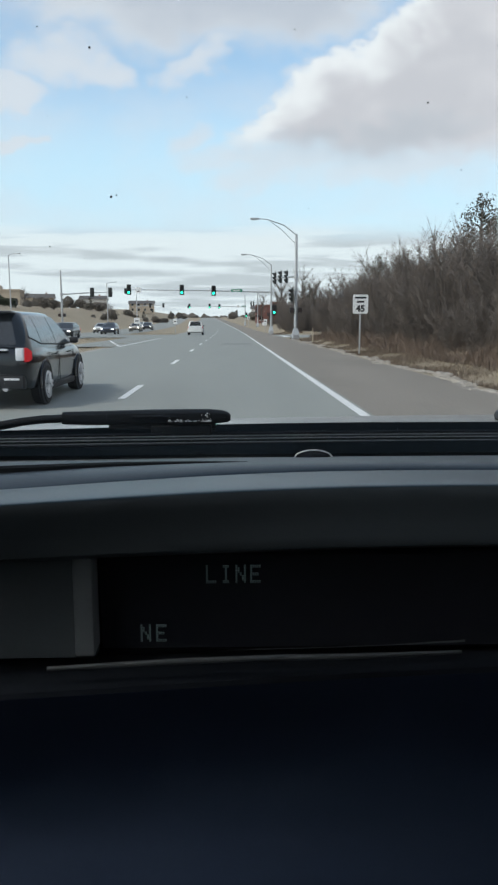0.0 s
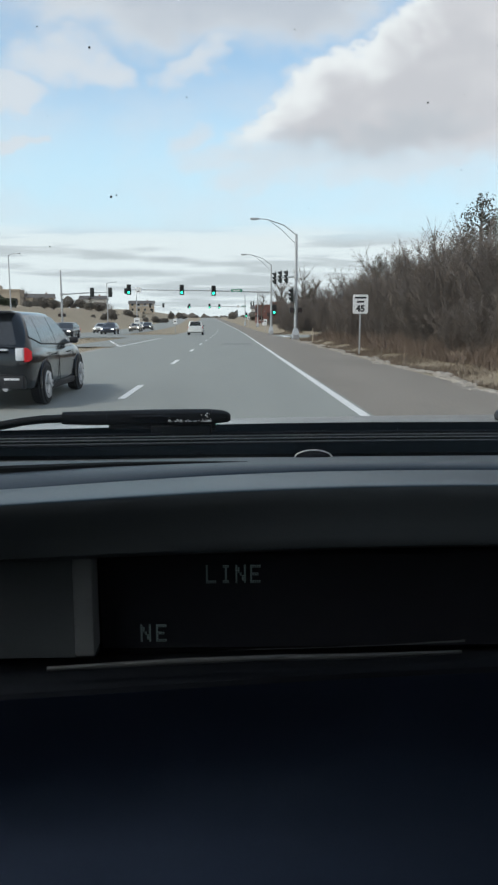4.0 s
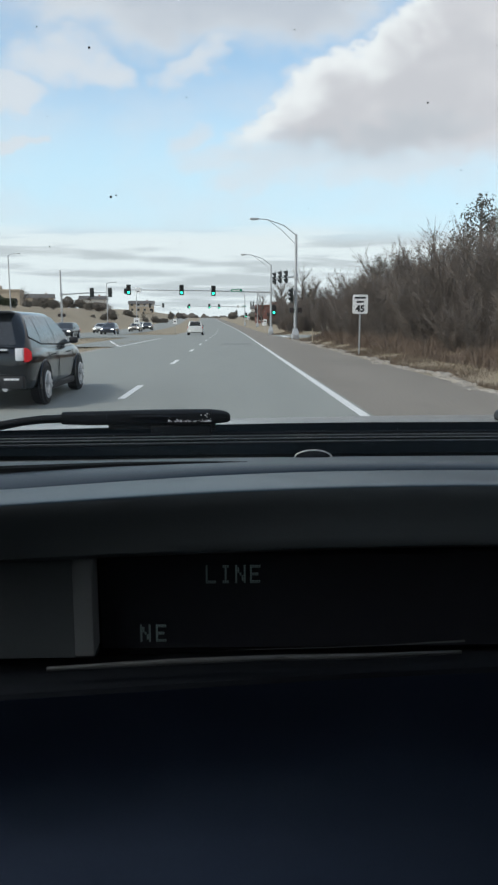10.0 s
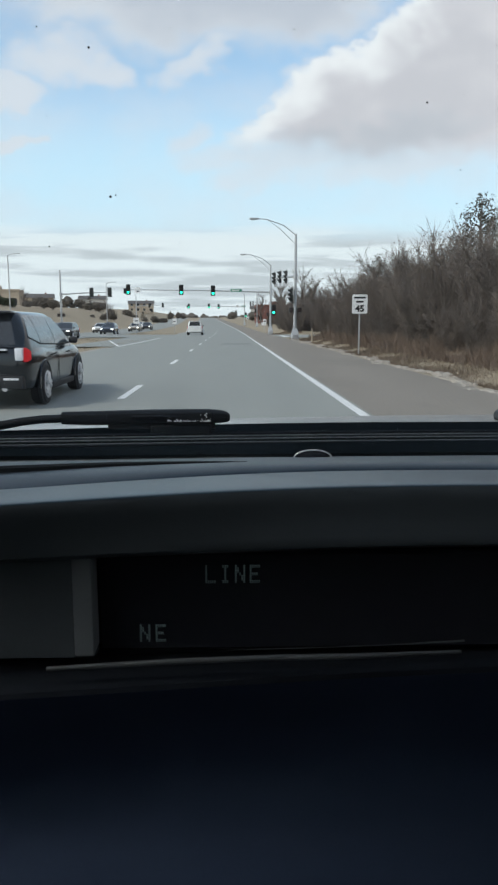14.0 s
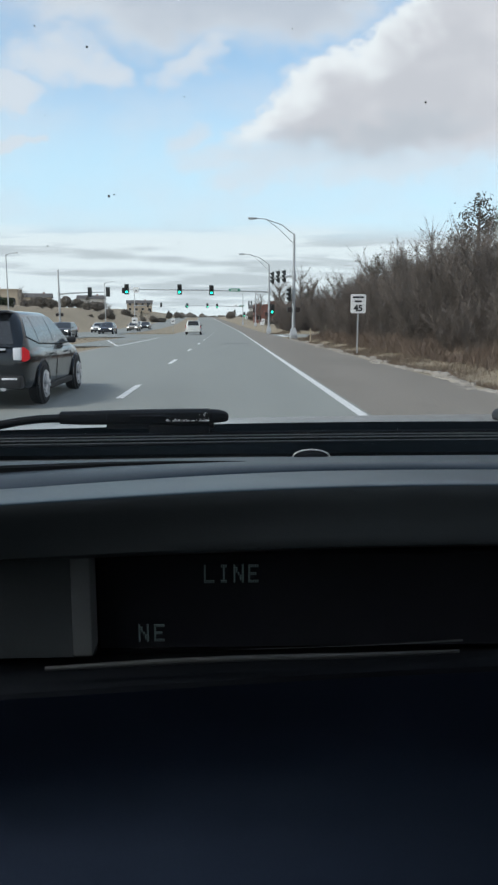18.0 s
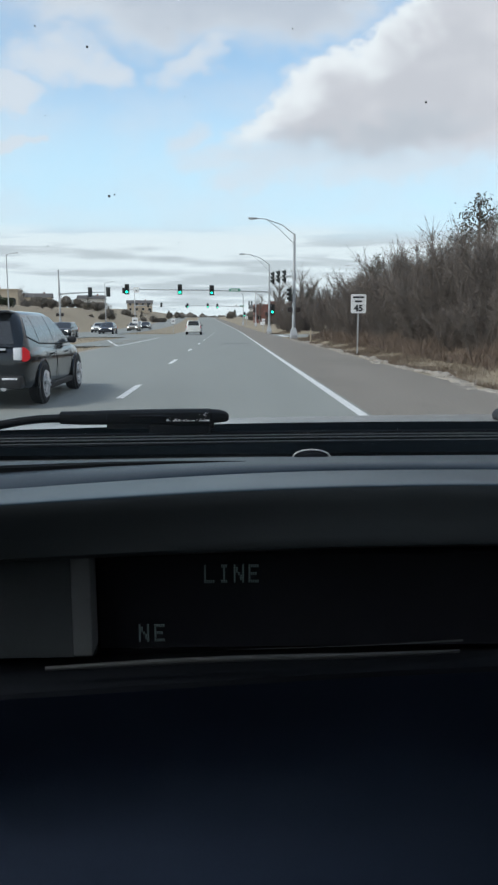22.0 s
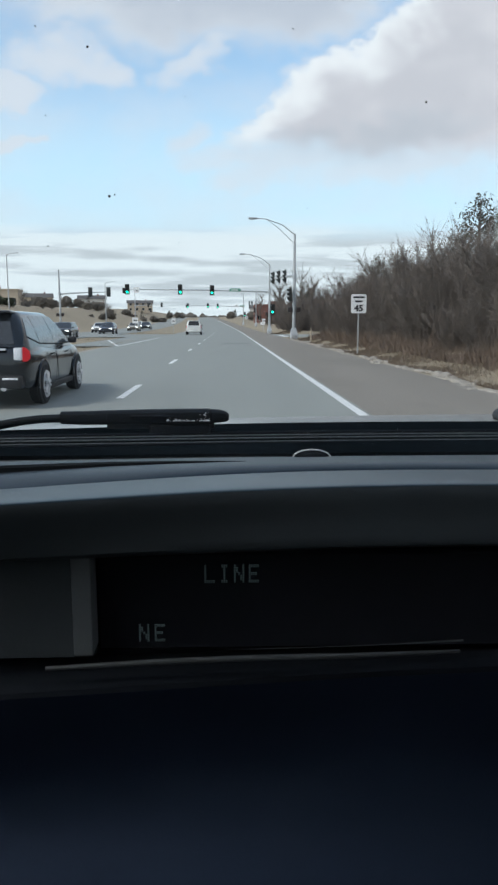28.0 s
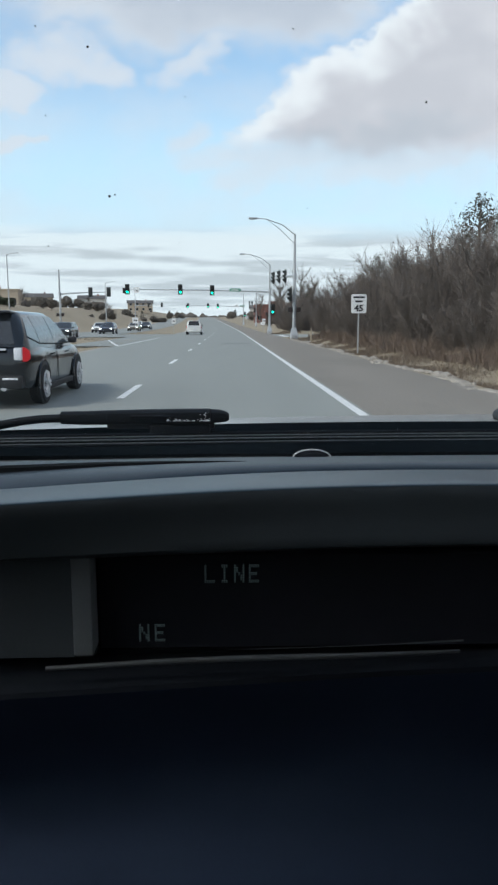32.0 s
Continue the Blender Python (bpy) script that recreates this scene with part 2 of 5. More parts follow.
BRICK = mat("red_brown_brickwork", (0.21, 0.095, 0.075), (0.15, 0.07, 0.058), 0.9, scale=0.5, grain=6, bump=0.3)
TANWALL = mat("tan_rendered_wall", (0.45, 0.38, 0.29), (0.36, 0.30, 0.23), 0.9, scale=0.5, grain=6, bump=0.2)
PALEWALL = mat("pale_siding", (0.6, 0.58, 0.54), (0.5, 0.48, 0.45), 0.85, scale=0.6, grain=7, bump=0.2)
ROOFMAT = mat("dark_roof_shingle", (0.12, 0.11, 0.105), (0.08, 0.075, 0.07), 0.9, scale=0.8, grain=8, bump=0.3)
# The blue tint of both vinyls paints in the sky's sheen.
VINYL = mat("grained_dash_vinyl", (0.025, 0.038, 0.050), (0.019, 0.029, 0.039), 0.33, scale=6, grain=900, bump=0.25, spec=0.36, sheen=(0.53, 0.78, 1.0))
# Rougher, darker copy of the roll's vinyl; the pad's dimmer reflection as colour.
MATTEVINYL = mat("matte_dash_vinyl", (0.020, 0.027, 0.036), (0.015, 0.021, 0.029), 0.42, scale=6, grain=900, bump=0.3, spec=0.28, sheen=(0.53, 0.78, 1.0))
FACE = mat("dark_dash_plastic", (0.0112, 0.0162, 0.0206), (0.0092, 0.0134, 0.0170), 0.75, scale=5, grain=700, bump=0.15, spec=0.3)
BEZEL = mat("grey_dash_plastic", (0.038, 0.047, 0.054), (0.031, 0.038, 0.044), 0.55, scale=6, grain=700, bump=0.15)
SCREEN = mat("black_display_window", (0.0132, 0.0140, 0.0180), (0.0108, 0.0115, 0.0149), 0.25, bump=0, spec=0.25)
STRIP = mat("satin_trim_strip", (0.066, 0.071, 0.076), (0.046, 0.050, 0.054), 0.5, 0.5, scale=8, grain=200, bump=0.05)
COWL = mat("weathered_cowl_plastic", (0.0042, 0.0062, 0.0076), (0.0026, 0.0040, 0.0050), 0.9, scale=9, grain=200, bump=0.2, spec=0.0)
GLINT = mat("painted_edge_glint", (0.085, 0.095, 0.10), (0.035, 0.040, 0.044), 0.6, scale=20, grain=150, bump=0.1)
WIPERMAT = mat("black_wiper_paint", (0.006, 0.0072, 0.009), (0.004, 0.005, 0.0064), 0.6, scale=14, grain=220, bump=0.12, spec=0.1)
CHIPS = mat("bare_paint_chips", (0.7, 0.7, 0.7), (0.5, 0.5, 0.5), 0.5, bump=0)
BONNET = mat("dusty_silver_paint", (0.292, 0.287, 0.274), (0.232, 0.230, 0.217), 0.35, 0.2, scale=4, grain=120, bump=0.03, coat=0.3)
LINING = mat("dark_cabin_lining", (0.030, 0.032, 0.037), (0.022, 0.024, 0.028), 0.95, scale=6, grain=300, bump=0.2)
PITCH = mat("black_plastic_with_shade", (0.0058, 0.0078, 0.0116), (0.0046, 0.0062, 0.0094), 0.8, scale=5, grain=600, bump=0.1, spec=0.1)
NAVY = mat("navy_lower_panel", (0.0098, 0.0158, 0.0306), (0.0079, 0.0128, 0.0250), 0.8, scale=5, grain=500, bump=0.15, spec=0.08)
LEDMAT = mat("pale_lit_dots", (0.06, 0.08, 0.08), None, 0.5, bump=0, spec=0.2, emit=(0.58, 0.82, 0.84, 0.0075))
GRIME = mat("dried_grime", (0.03, 0.028, 0.025), (0.02, 0.02, 0.018), 0.9, bump=0)
WINDSCREEN = glass("dusty_windscreen_glass", (0.985, 0.995, 0.995), 0.0, 0.0010)
SIDEGLASS = glass("side_window_glass", (0.985, 0.995, 0.995))


# ---- builders ----
def mesh_of(bm, name, smooth=True):
    me = bpy.data.meshes.new(name)
    bm.to_mesh(me)
    bm.free()
    if smooth:
        me.polygons.foreach_set("use_smooth", [True] * len(me.polygons))
        me.set_sharp_from_angle(angle=radians(38))
    return me


def part(name, bm, material, parent=None, label="", smooth=True):
    me = bm if isinstance(bm, bpy.types.Mesh) else mesh_of(bm, name, smooth)
    if not me.materials:
        me.materials.append(material)
    ob = new(name, me)
    if parent is not None:
        ob.parent = parent
    return tagged(ob, label)


def thing(name, at=(0, 0, 0), turn=0, label="", category="", group="", kind=""):
    ob = new(name)
    ob.empty_display_size = 0.2
    ob.matrix_basis = pose(*at, 0, 0, turn)
    return tagged(ob, label, category, group, kind)


def box(x0, x1, y0, y1, z0, z1, bevel=0.0, bm=None, seg=1):
    out = bm or bmesh.new()
    made = bmesh.ops.create_cube(out, size=1, matrix=Matrix.Translation(((x0 + x1) / 2, (y0 + y1) / 2, (z0 + z1) / 2)) @
                                 Matrix.Diagonal((x1 - x0, y1 - y0, z1 - z0, 1)))
    if bevel:
        edges = {e for v in made["verts"] for e in v.link_edges}
        bmesh.ops.bevel(out, geom=list(edges), offset=bevel, segments=seg, affect="EDGES", profile=0.5)
    return out


def tube(points, radii, sides=8, bm=None):
    """A tapered tube along points."""
    out = bm or bmesh.new()
    rings = []
    pts = [Vector(p) for p in points]
    for i, p in enumerate(pts):
        d = (pts[min(i + 1, len(pts) - 1)] - pts[max(i - 1, 0)]).normalized()
        u = d.orthogonal().normalized() if i == 0 else (rings[-1][1] - d * rings[-1][1].dot(d)).normalized()
        w = d.cross(u)
        r = radii[i] if isinstance(radii, (list, tuple)) else radii
        rings.append(([out.verts.new(p + r * (math.cos(a) * u + math.sin(a) * w)) for a in
                       [2 * math.pi * k / sides for k in range(sides)]], u))
    for (a, _), (b, _) in zip(rings, rings[1:]):
        for k in range(sides):
            out.faces.new((a[k], a[(k + 1) % sides], b[(k + 1) % sides], b[k]))
    out.faces.new(rings[0][0][::-1])
    out.faces.new(rings[-1][0])
    return out


def loft(sections, bm=None, cap=True):
    """Skin over closed rings with equal numbers of points."""
    out = bm or bmesh.new()
    rings = [[out.verts.new(p) for p in s] for s in sections]
    n = len(rings[0])
    for a, b in zip(rings, rings[1:]):
        for k in range(n):
            out.faces.new((a[k], a[(k + 1) % n], b[(k + 1) % n], b[k]))
    if cap:
        out.faces.new(rings[0][::-1])
        out.faces.new(rings[-1])
    bmesh.ops.recalc_face_normals(out, faces=out.faces)
    return out


def disc(r, y0, y1, sides=24, inner=0.0, at=(0, 0, 0)):
    """A wheel-like ring or disc with its axle along x, from x = y0 to x = y1."""
    bm = bmesh.new()
    c = Vector(at)
    prof = [(inner, y0), (r * 0.93, y0), (r, y0 + 0.2 * (y1 - y0)), (r, y0 + 0.8 * (y1 - y0)), (r * 0.93, y1), (inner, y1)]
    rings = [[bm.verts.new(c + Vector((x, rr * math.cos(2 * math.pi * k / sides), rr * math.sin(2 * math.pi * k / sides)))) for k in range(sides)]
             for rr, x in prof] if inner else None
    if inner:
        for i in range(len(rings)):
            a, b = rings[i], rings[(i + 1) % len(rings)]
            for k in range(sides):
                bm.faces.new((a[k], a[(k + 1) % sides], b[(k + 1) % sides], b[k]))
    else:
        rr = [[bm.verts.new(c + Vector((x, q * math.cos(2 * math.pi * k / sides), q * math.sin(2 * math.pi * k / sides)))) for k in range(sides)]
              for q, x in prof[1:5]]
        for a, b in zip(rr, rr[1:]):
            for k in range(sides):
                bm.faces.new((a[k], a[(k + 1) % sides], b[(k + 1) % sides], b[k]))
        bm.faces.new(rr[0][::-1])
        bm.faces.new(rr[-1])
    bmesh.ops.recalc_face_normals(bm, faces=bm.faces)
    return bm


def soup(name, verts, faces):
    me = bpy.data.meshes.new(name)
    me.from_pydata(verts, [], faces)
    return me


def lettering(text, size, deep=0.002):
    """A mesh of built-in lettering, standing upright, facing -y, centred at the origin."""
    cu = bpy.data.curves.new("lettering", "FONT")
    cu.body, cu.size, cu.extrude, cu.align_x, cu.align_y = text, size, deep, "CENTER", "CENTER"
    cu.offset = 0.018 * size / 0.42
    ob = bpy.data.objects.new("lettering", cu)
    me = bpy.data.meshes.new_from_object(ob)
    me.transform(Matrix.Rotation(radians(90), 4, "X"))
    bpy.data.objects.remove(ob)
    bpy.data.curves.remove(cu)
    return me


# ---- the lie of the land ----
def smooth01(a, b, x):
    t = np.clip((np.asarray(x, float) - a) / (b - a), 0, 1)
    return t * t * (3 - 2 * t)


def bend(y):
    return -15.0 * smooth01(90, 620, y)


def rise(y):
    return 6.2 * smooth01(95, 620, y)


def land(x, y):
    """Height of the ground beside the road; x is taken from the road's own line."""
    x, y = np.asarray(x, float), np.asarray(y, float)
    level = smooth01(67, 72, y) * (1 - smooth01(95, 100, y))
    z = rise(y) - 0.02 + (1 - level) * (0.55 * smooth01(6.3, 9.5, x) - 0.16 * smooth01(5.6, 6.3, x) + 0.5 * smooth01(10, 40, x))
    z = z - 0.04 * smooth01(-7.6, -10, x) * smooth01(-14, -11, x) - 0.02
    z = z + 5.4 * smooth01(-23.5, -50, x) * smooth01(45, 115, y) * (1 - 0.5 * smooth01(-80, -150, x))
    bumps = 0.06 * np.sin(x * 1.1 + 0.4 * y) * np.sin(0.37 * y + 1) * (1 - level) * (smooth01(5.8, 9, x) + smooth01(-7.2, -9, x) * smooth01(-13, -11, x))
    return z + bumps


def sheet(name, xs, ys, lift, material, height=None, label="", category="", kind="structure", follow=True):
    X, Y = np.meshgrid(np.array(xs, float), np.array(ys, float))
    Z = (height(X, Y) if height else rise(Y)) + lift
    XX = X + bend(Y) if follow else X
    w, h = len(xs), len(ys)
    verts = np.stack([XX.ravel(), Y.ravel(), Z.ravel()], 1).tolist()
    faces = [(j * w + i, j * w + i + 1, (j + 1) * w + i + 1, (j + 1) * w + i) for j in range(h - 1) for i in range(w - 1)]
    me = soup(name, verts, faces)
    me.polygons.foreach_set("use_smooth", [True] * len(me.polygons))
    return tagged(part(name, me, material), label, category, "", kind)


YS = [-60, -30, -10] + list(range(0, 120, 3)) + list(range(120, 700, 15)) + [760, 900, 1200, 1800, 2600, 4000]
GX = [-2500, -1200, -600, -300, -200, -150, -110, -85, -70, -60, -50, -42, -36, -30, -26, -23, -20, -17, -14, -12.5, -11.5, -10.5, -9.5, -8.5, -7.8,
      -7.2, -6.9, -4, 0, 4, 5.4, 5.8, 6.2, 6.6, 7.0, 7.5, 8, 8.5, 9, 10, 11, 13, 16, 20, 26, 34, 45, 60, 90, 150, 300, 600, 1200, 2500]
sheet("ground", GX, YS, 0.0, GROUND, land, "dry straw-coloured winter grass land with low rises", "ground")
RY = [y for y in YS if y <= 760]
sheet("road", [-6.9, -4.6, -2.1, 0, 2.0, 2.14], RY, 0.0, ASPHALT, None, "worn pale grey asphalt road with two lanes", "road")
sheet("shoulder", [2.14, 3.2, 4.3, 5.3], RY, -0.012, SHOULDER, None, "brownish gravel-strewn paved road shoulder", "shoulder")
sheet("opposite_road", [-22.5, -18, -14], RY, 0.0, ASPHALT, None, "pale grey opposite carriageway beyond the grass median", "road")
CONCRETE = mat("pale_gutter_concrete", (0.36, 0.345, 0.31), (0.27, 0.255, 0.225), 0.9, scale=0.9, grain=16, bump=0.2, stretch=(1, 0.3, 1))
CROSS = [float(y) for y in range(74, 95, 2)]
sheet("side_road", [5.3, 7, 9, 12, 16, 22, 30, 45, 70], CROSS, 0.0, ASPHALT, None, "grey asphalt side road that joins from the verge", "road")
sheet("median_crossing", [-14, -12, -10, -8, -6.9], CROSS, 0.0, ASPHALT, None, "grey asphalt crossing through the median", "road")
sheet("turning_bay", [-10.2, -8.5, -6.9], [float(y) for y in range(44, 75, 3)], 0.0, ASPHALT, None, "grey asphalt turning bay beside the median", "road")
sheet("gutter", [-7.22, -7.05, -6.9], [y for y in RY if 0 <= y <= 44], 0.004, CONCRETE, None, "pale concrete gutter along the median", "gutter")
sheet("far_gutter", [-7.22, -7.05, -6.9], [y for y in RY if 96 <= y <= 420], 0.004, CONCRETE, None, "pale concrete gutter along the median beyond the crossing", "gutter")
sheet("stop_line", [5.7, 6.3], [76.0, 79.0, 82.0, 85.0], 0.006, PAINT, None, "white stop line across the side road", "road marking")
PATCHED = mat("dark_asphalt_patch", (0.215, 0.224, 0.208), (0.175, 0.183, 0.170), 0.85, scale=1.2, grain=14, bump=0.25)
sheet("road_patch", [-0.6, 0.4, 1.5], [48.0, 50.0, 52.5], 0.003, PATCHED, None, "darker asphalt patch in the lane", "road patch")
sheet("edge_line", [1.93, 2.08], RY, 0.005, PAINT, None, "solid white edge line painted on the road", "road marking")
dash = thing("lane_line", (0, 0, 0), 0, "broken white lane line of short painted dashes", "road marking", "", "structure")
for k in range(16):
    y0 = 13.2 + 11.6 * k
    bm = bmesh.new()
    ring = []
    for yy in (y0, y0 + 1.5, y0 + 3.0):
        ring.append([bm.verts.new((xx + float(bend(yy)), yy, float(rise(yy)) + 0.006)) for xx in (-2.06, -1.92)])
    for a, b in zip(ring, ring[1:]):
        bm.faces.new((a[0], a[1], b[1], b[0]))
    part("dash", bm, PAINT, dash)
taper = thing("turn_taper_line", (0, 0, 0), 0, "solid white line that splays off to the turning bay", "road marking", "", "structure")
bm = bmesh.new()
ring = []
for k in range(7):
    yy, xx = 45 + 2.5 * k, -6.85 - 0.5 * k
    ring.append([bm.verts.new((xx + d + float(bend(yy)), yy, float(rise(yy)) + 0.006)) for d in (-0.09, 0.09)])
for a, b in zip(ring, ring[1:]):
    bm.faces.new((a[0], a[1], b[1], b[0]))
part("stripe", bm, PAINT, taper)
sheet("turn_lane_line", [-6.75, -6.6], [float(y) for y in range(44, 72, 3)], 0.006, PAINT, None, "solid white line along the turning lane", "road marking")


def blades(name, n, x0, x1, y0, y1, hmin, hmax, material, label, seed):
    """A stand of dry grass, each blade a bent sliver."""
    r = np.random.RandomState(seed)
    x, y = r.uniform(x0, x1, n), y0 + (y1 - y0) * r.uniform(0, 1, n) ** 1.6
    keep = (y < 70) | (y > 97)
    x, y = x[keep], y[keep]
    n = len(x)
    z = land(x, y)
    h, a, w = r.uniform(hmin, hmax, n) ** 1.0, r.uniform(0, 2 * np.pi, n), r.uniform(0.004, 0.010, n) * (1 + y / 30)
    h = h * np.clip(0.55 + 0.5 * np.sin(1.7 * x + 0.3 * y) * np.sin(0.45 * y + x) + 0.35 * np.sin(0.9 * y), 0.15, 1.3)
    lx, ly = r.normal(0, 0.55, n) * h, r.normal(0, 0.55, n) * h
    bx = x + bend(y)
    v = np.zeros((n, 3, 3))
    v[:, 0] = np.stack([bx - w * np.cos(a), y - w * np.sin(a), z - 0.03], 1)
    v[:, 1] = np.stack([bx + w * np.cos(a), y + w * np.sin(a), z - 0.03], 1)
    v[:, 2] = np.stack([bx + lx, y + ly, z + h], 1)
    me = soup(name, v.reshape(-1, 3).tolist(), [(3 * i, 3 * i + 1, 3 * i + 2) for i in range(n)])
    return tagged(part(name, me, material), label, "grass", "", "stuff")


blades("verge_grass", 70000, 5.7, 9.8, 8, 110, 0.05, 0.24, STRAW, "dry straw-coloured grass on the road verge", 3)
BRUSH = mat("russet_dead_brush", (0.200, 0.146, 0.108), (0.130, 0.096, 0.074), 0.9, scale=0.5, grain=4, bump=0)
blades("leaf_litter", 52000, 5.8, 9.8, 8, 110, 0.03, 0.13, BRUSH, "russet dead stalks low on the road verge", 14)
blades("brush_grass", 24000, 7.6, 9.6, 9, 90, 0.30, 0.95, BRUSH, "tall russet dead brush along the foot of the thicket", 9)
PALESTRAW = mat("pale_straw_blades", (0.36, 0.30, 0.21), (0.26, 0.21, 0.145), 0.9, scale=0.6, grain=4, bump=0)
blades("median_grass", 15000, -13.6, -7.1, 14, 110, 0.03, 0.14, PALESTRAW, "short dry grass on the median", 4)


def gravel(n, seed):
    """Pale broken crumbs of asphalt and stone along the shoulder's edge."""
    r = np.random.RandomState(seed)
    verts, faces = [], []
    for k in range(n):
        y = 8 + 58 * r.uniform() ** 1.7
        x = 5.35 + abs(r.normal(0, 0.22)) + 0.25 * math.sin(y * 0.7) + 0.15 * math.sin(y * 1.9)
        a, s_ = r.uniform(0, 3.14), r.uniform(0.02, 0.085) * (1 if r.uniform() < 0.85 else 2.2)
        z = max(float(land(x, y)), float(rise(y)) - 0.03)
        c, t = math.cos(a), math.sin(a)
        b = len(verts)
        for lx, ly, lz in ((-1, -0.6, -0.2), (1, -0.5, -0.2), (0.8, 0.6, -0.2), (-0.9, 0.5, -0.2), (-0.6, -0.35, 0.35), (0.55, -0.3, 0.3), (0.5, 0.35, 0.38), (-0.5, 0.3, 0.3)):
            verts.append((x + float(bend(y)) + s_ * (c * lx - t * ly), y + s_ * 1.5 * (t * lx + c * ly), z + s_ * lz * 0.7))
        faces += [(b + 4, b + 5, b + 6, b + 7), (b, b + 1, b + 5, b + 4), (b + 1, b + 2, b + 6, b + 5), (b + 2, b + 3, b + 7, b + 6), (b + 3, b, b + 4, b + 7)]
    return tagged(part("gravel", soup("gravel", verts, faces), PALESTONE), "pale crumbs of stone and asphalt along the shoulder", "gravel", "", "stuff")


gravel(2600, 12)


# ---- plants ----
def grow(seed, height, spread, limbs, twigs, reach):
    """Branches as (start, end, radius, radius) of a bare tree: a trunk, limbs, then twigs."""
    r = random.Random(seed)
    trunk, fine_ones = [], []
    p, d = Vector((0, 0, -0.1)), Vector((r.uniform(-0.08, 0.08), r.uniform(-0.08, 0.08), 1)).normalized()
    base = 0.022 * height
    spots = []
    steps = 7
    for i in range(steps):
        q = p + d * height * 0.8 / steps
        r0, r1 = base * (1 - i / (steps + 1)), base * (1 - (i + 1) / (steps + 1))
        trunk.append((p.copy(), q.copy(), r0, r1))
        spots.append((q.copy(), r1, i / steps))
        p, d = q, (d + Vector((r.uniform(-0.18, 0.18), r.uniform(-0.18, 0.18), 0.05))).normalized()
    ends = [(p.copy(), d.copy(), base * 0.2, height * 0.25)]
    for k in range(limbs):
        q, rad, f = spots[r.randrange(1, steps)]
        a = r.uniform(0, 2 * math.pi)
        d = Vector((math.cos(a) * spread, math.sin(a) * spread, r.uniform(0.5, 1.2))).normalized()
        size = height * reach * r.uniform(0.6, 1.1) * (1.1 - 0.5 * f)
        rr = rad * 0.6
        for j in range(4):
            e = q + d * size / 4
            trunk.append((q.copy(), e.copy(), rr, rr * 0.72))
            rr *= 0.72
            q, d = e, (d + Vector((r.uniform(-0.3, 0.3), r.uniform(-0.3, 0.3), r.uniform(-0.02, 0.25)))).normalized()
            ends.append((q.copy(), d.copy(), rr, size * 0.45))
    for k in range(twigs):
        q, d, rad, size = ends[r.randrange(len(ends))]
        q = q - d * size * 0.55 * r.random()
        d = (d + Vector((r.gauss(0, 0.45), r.gauss(0, 0.45), r.gauss(0.15, 0.35)))).normalized()
        ln = size * r.uniform(0.35, 1.0)
        m = q + d * ln * 0.5
        e = m + (d + Vector((r.gauss(0, 0.3), r.gauss(0, 0.3), r.gauss(0.05, 0.3)))).normalized() * ln * 0.5
        t = max(0.004, min(0.012, rad * 0.4))
        fine_ones += [(q, m, t, t * 0.7), (m, e, t * 0.7, t * 0.3)]
        for s in range(2):
            f = (m - q) * r.random() + q
            g = f + (d + Vector((r.gauss(0, 0.6), r.gauss(0, 0.6), r.gauss(0.1, 0.5)))).normalized() * ln * r.uniform(0.25, 0.5)
            fine_ones.append((f, g, t * 0.6, t * 0.25))
    return trunk, fine_ones


def sticks(name, list_of, sides):
    verts, faces = [], []
    for a, b, r0, r1 in list_of:
        d = (b - a).normalized()
        u = d.orthogonal().normalized()
        w = d.cross(u)
        n = len(verts)
        for c, rr in ((a, r0), (b, r1)):
            for k in range(sides):
                t = 2 * math.pi * k / sides
                verts.append(tuple(c + rr * (math.cos(t) * u + math.sin(t) * w)))
        for k in range(sides):
            faces.append((n + k, n + (k + 1) % sides, n + sides + (k + 1) % sides, n + sides + k))
    return soup(name, verts, faces)


def flakes(name, centres, size, seed):
    """Small leaf slivers at the centres, each turned its own way."""
    r = np.random.RandomState(seed)
    c = np.array(centres)
    n = len(c)
    a, b = r.normal(size=(n, 3)), r.normal(size=(n, 3))
    a /= np.linalg.norm(a, axis=1)[:, None]
    b -= a * (a * b).sum(1)[:, None]
    b /= np.linalg.norm(b, axis=1)[:, None]
    s = size * r.uniform(0.5, 1.3, (n, 1))
    v = np.stack([c - a * s, c + b * s * 0.45, c + a * s, c - b * s * 0.45], 1)
    return soup(name, v.reshape(-1, 3).tolist(), [(4 * i, 4 * i + 1, 4 * i + 2, 4 * i + 3) for i in range(n)])


def bare_tree(seed, height, label, spread=0.75, limbs=13, fine_count=900):
    t = thing("bare_tree", (0, 0, 0), 0, label, "tree", "roadside trees")
    trunk, twigs = grow(seed, height, spread, limbs, fine_count, 0.42)
    part("trunk", sticks("trunk", trunk, 6), BARK, t)
    part("crown", sticks("crown", twigs, 3), TWIG, t, "leafless crown of fine brown twigs")
    return t


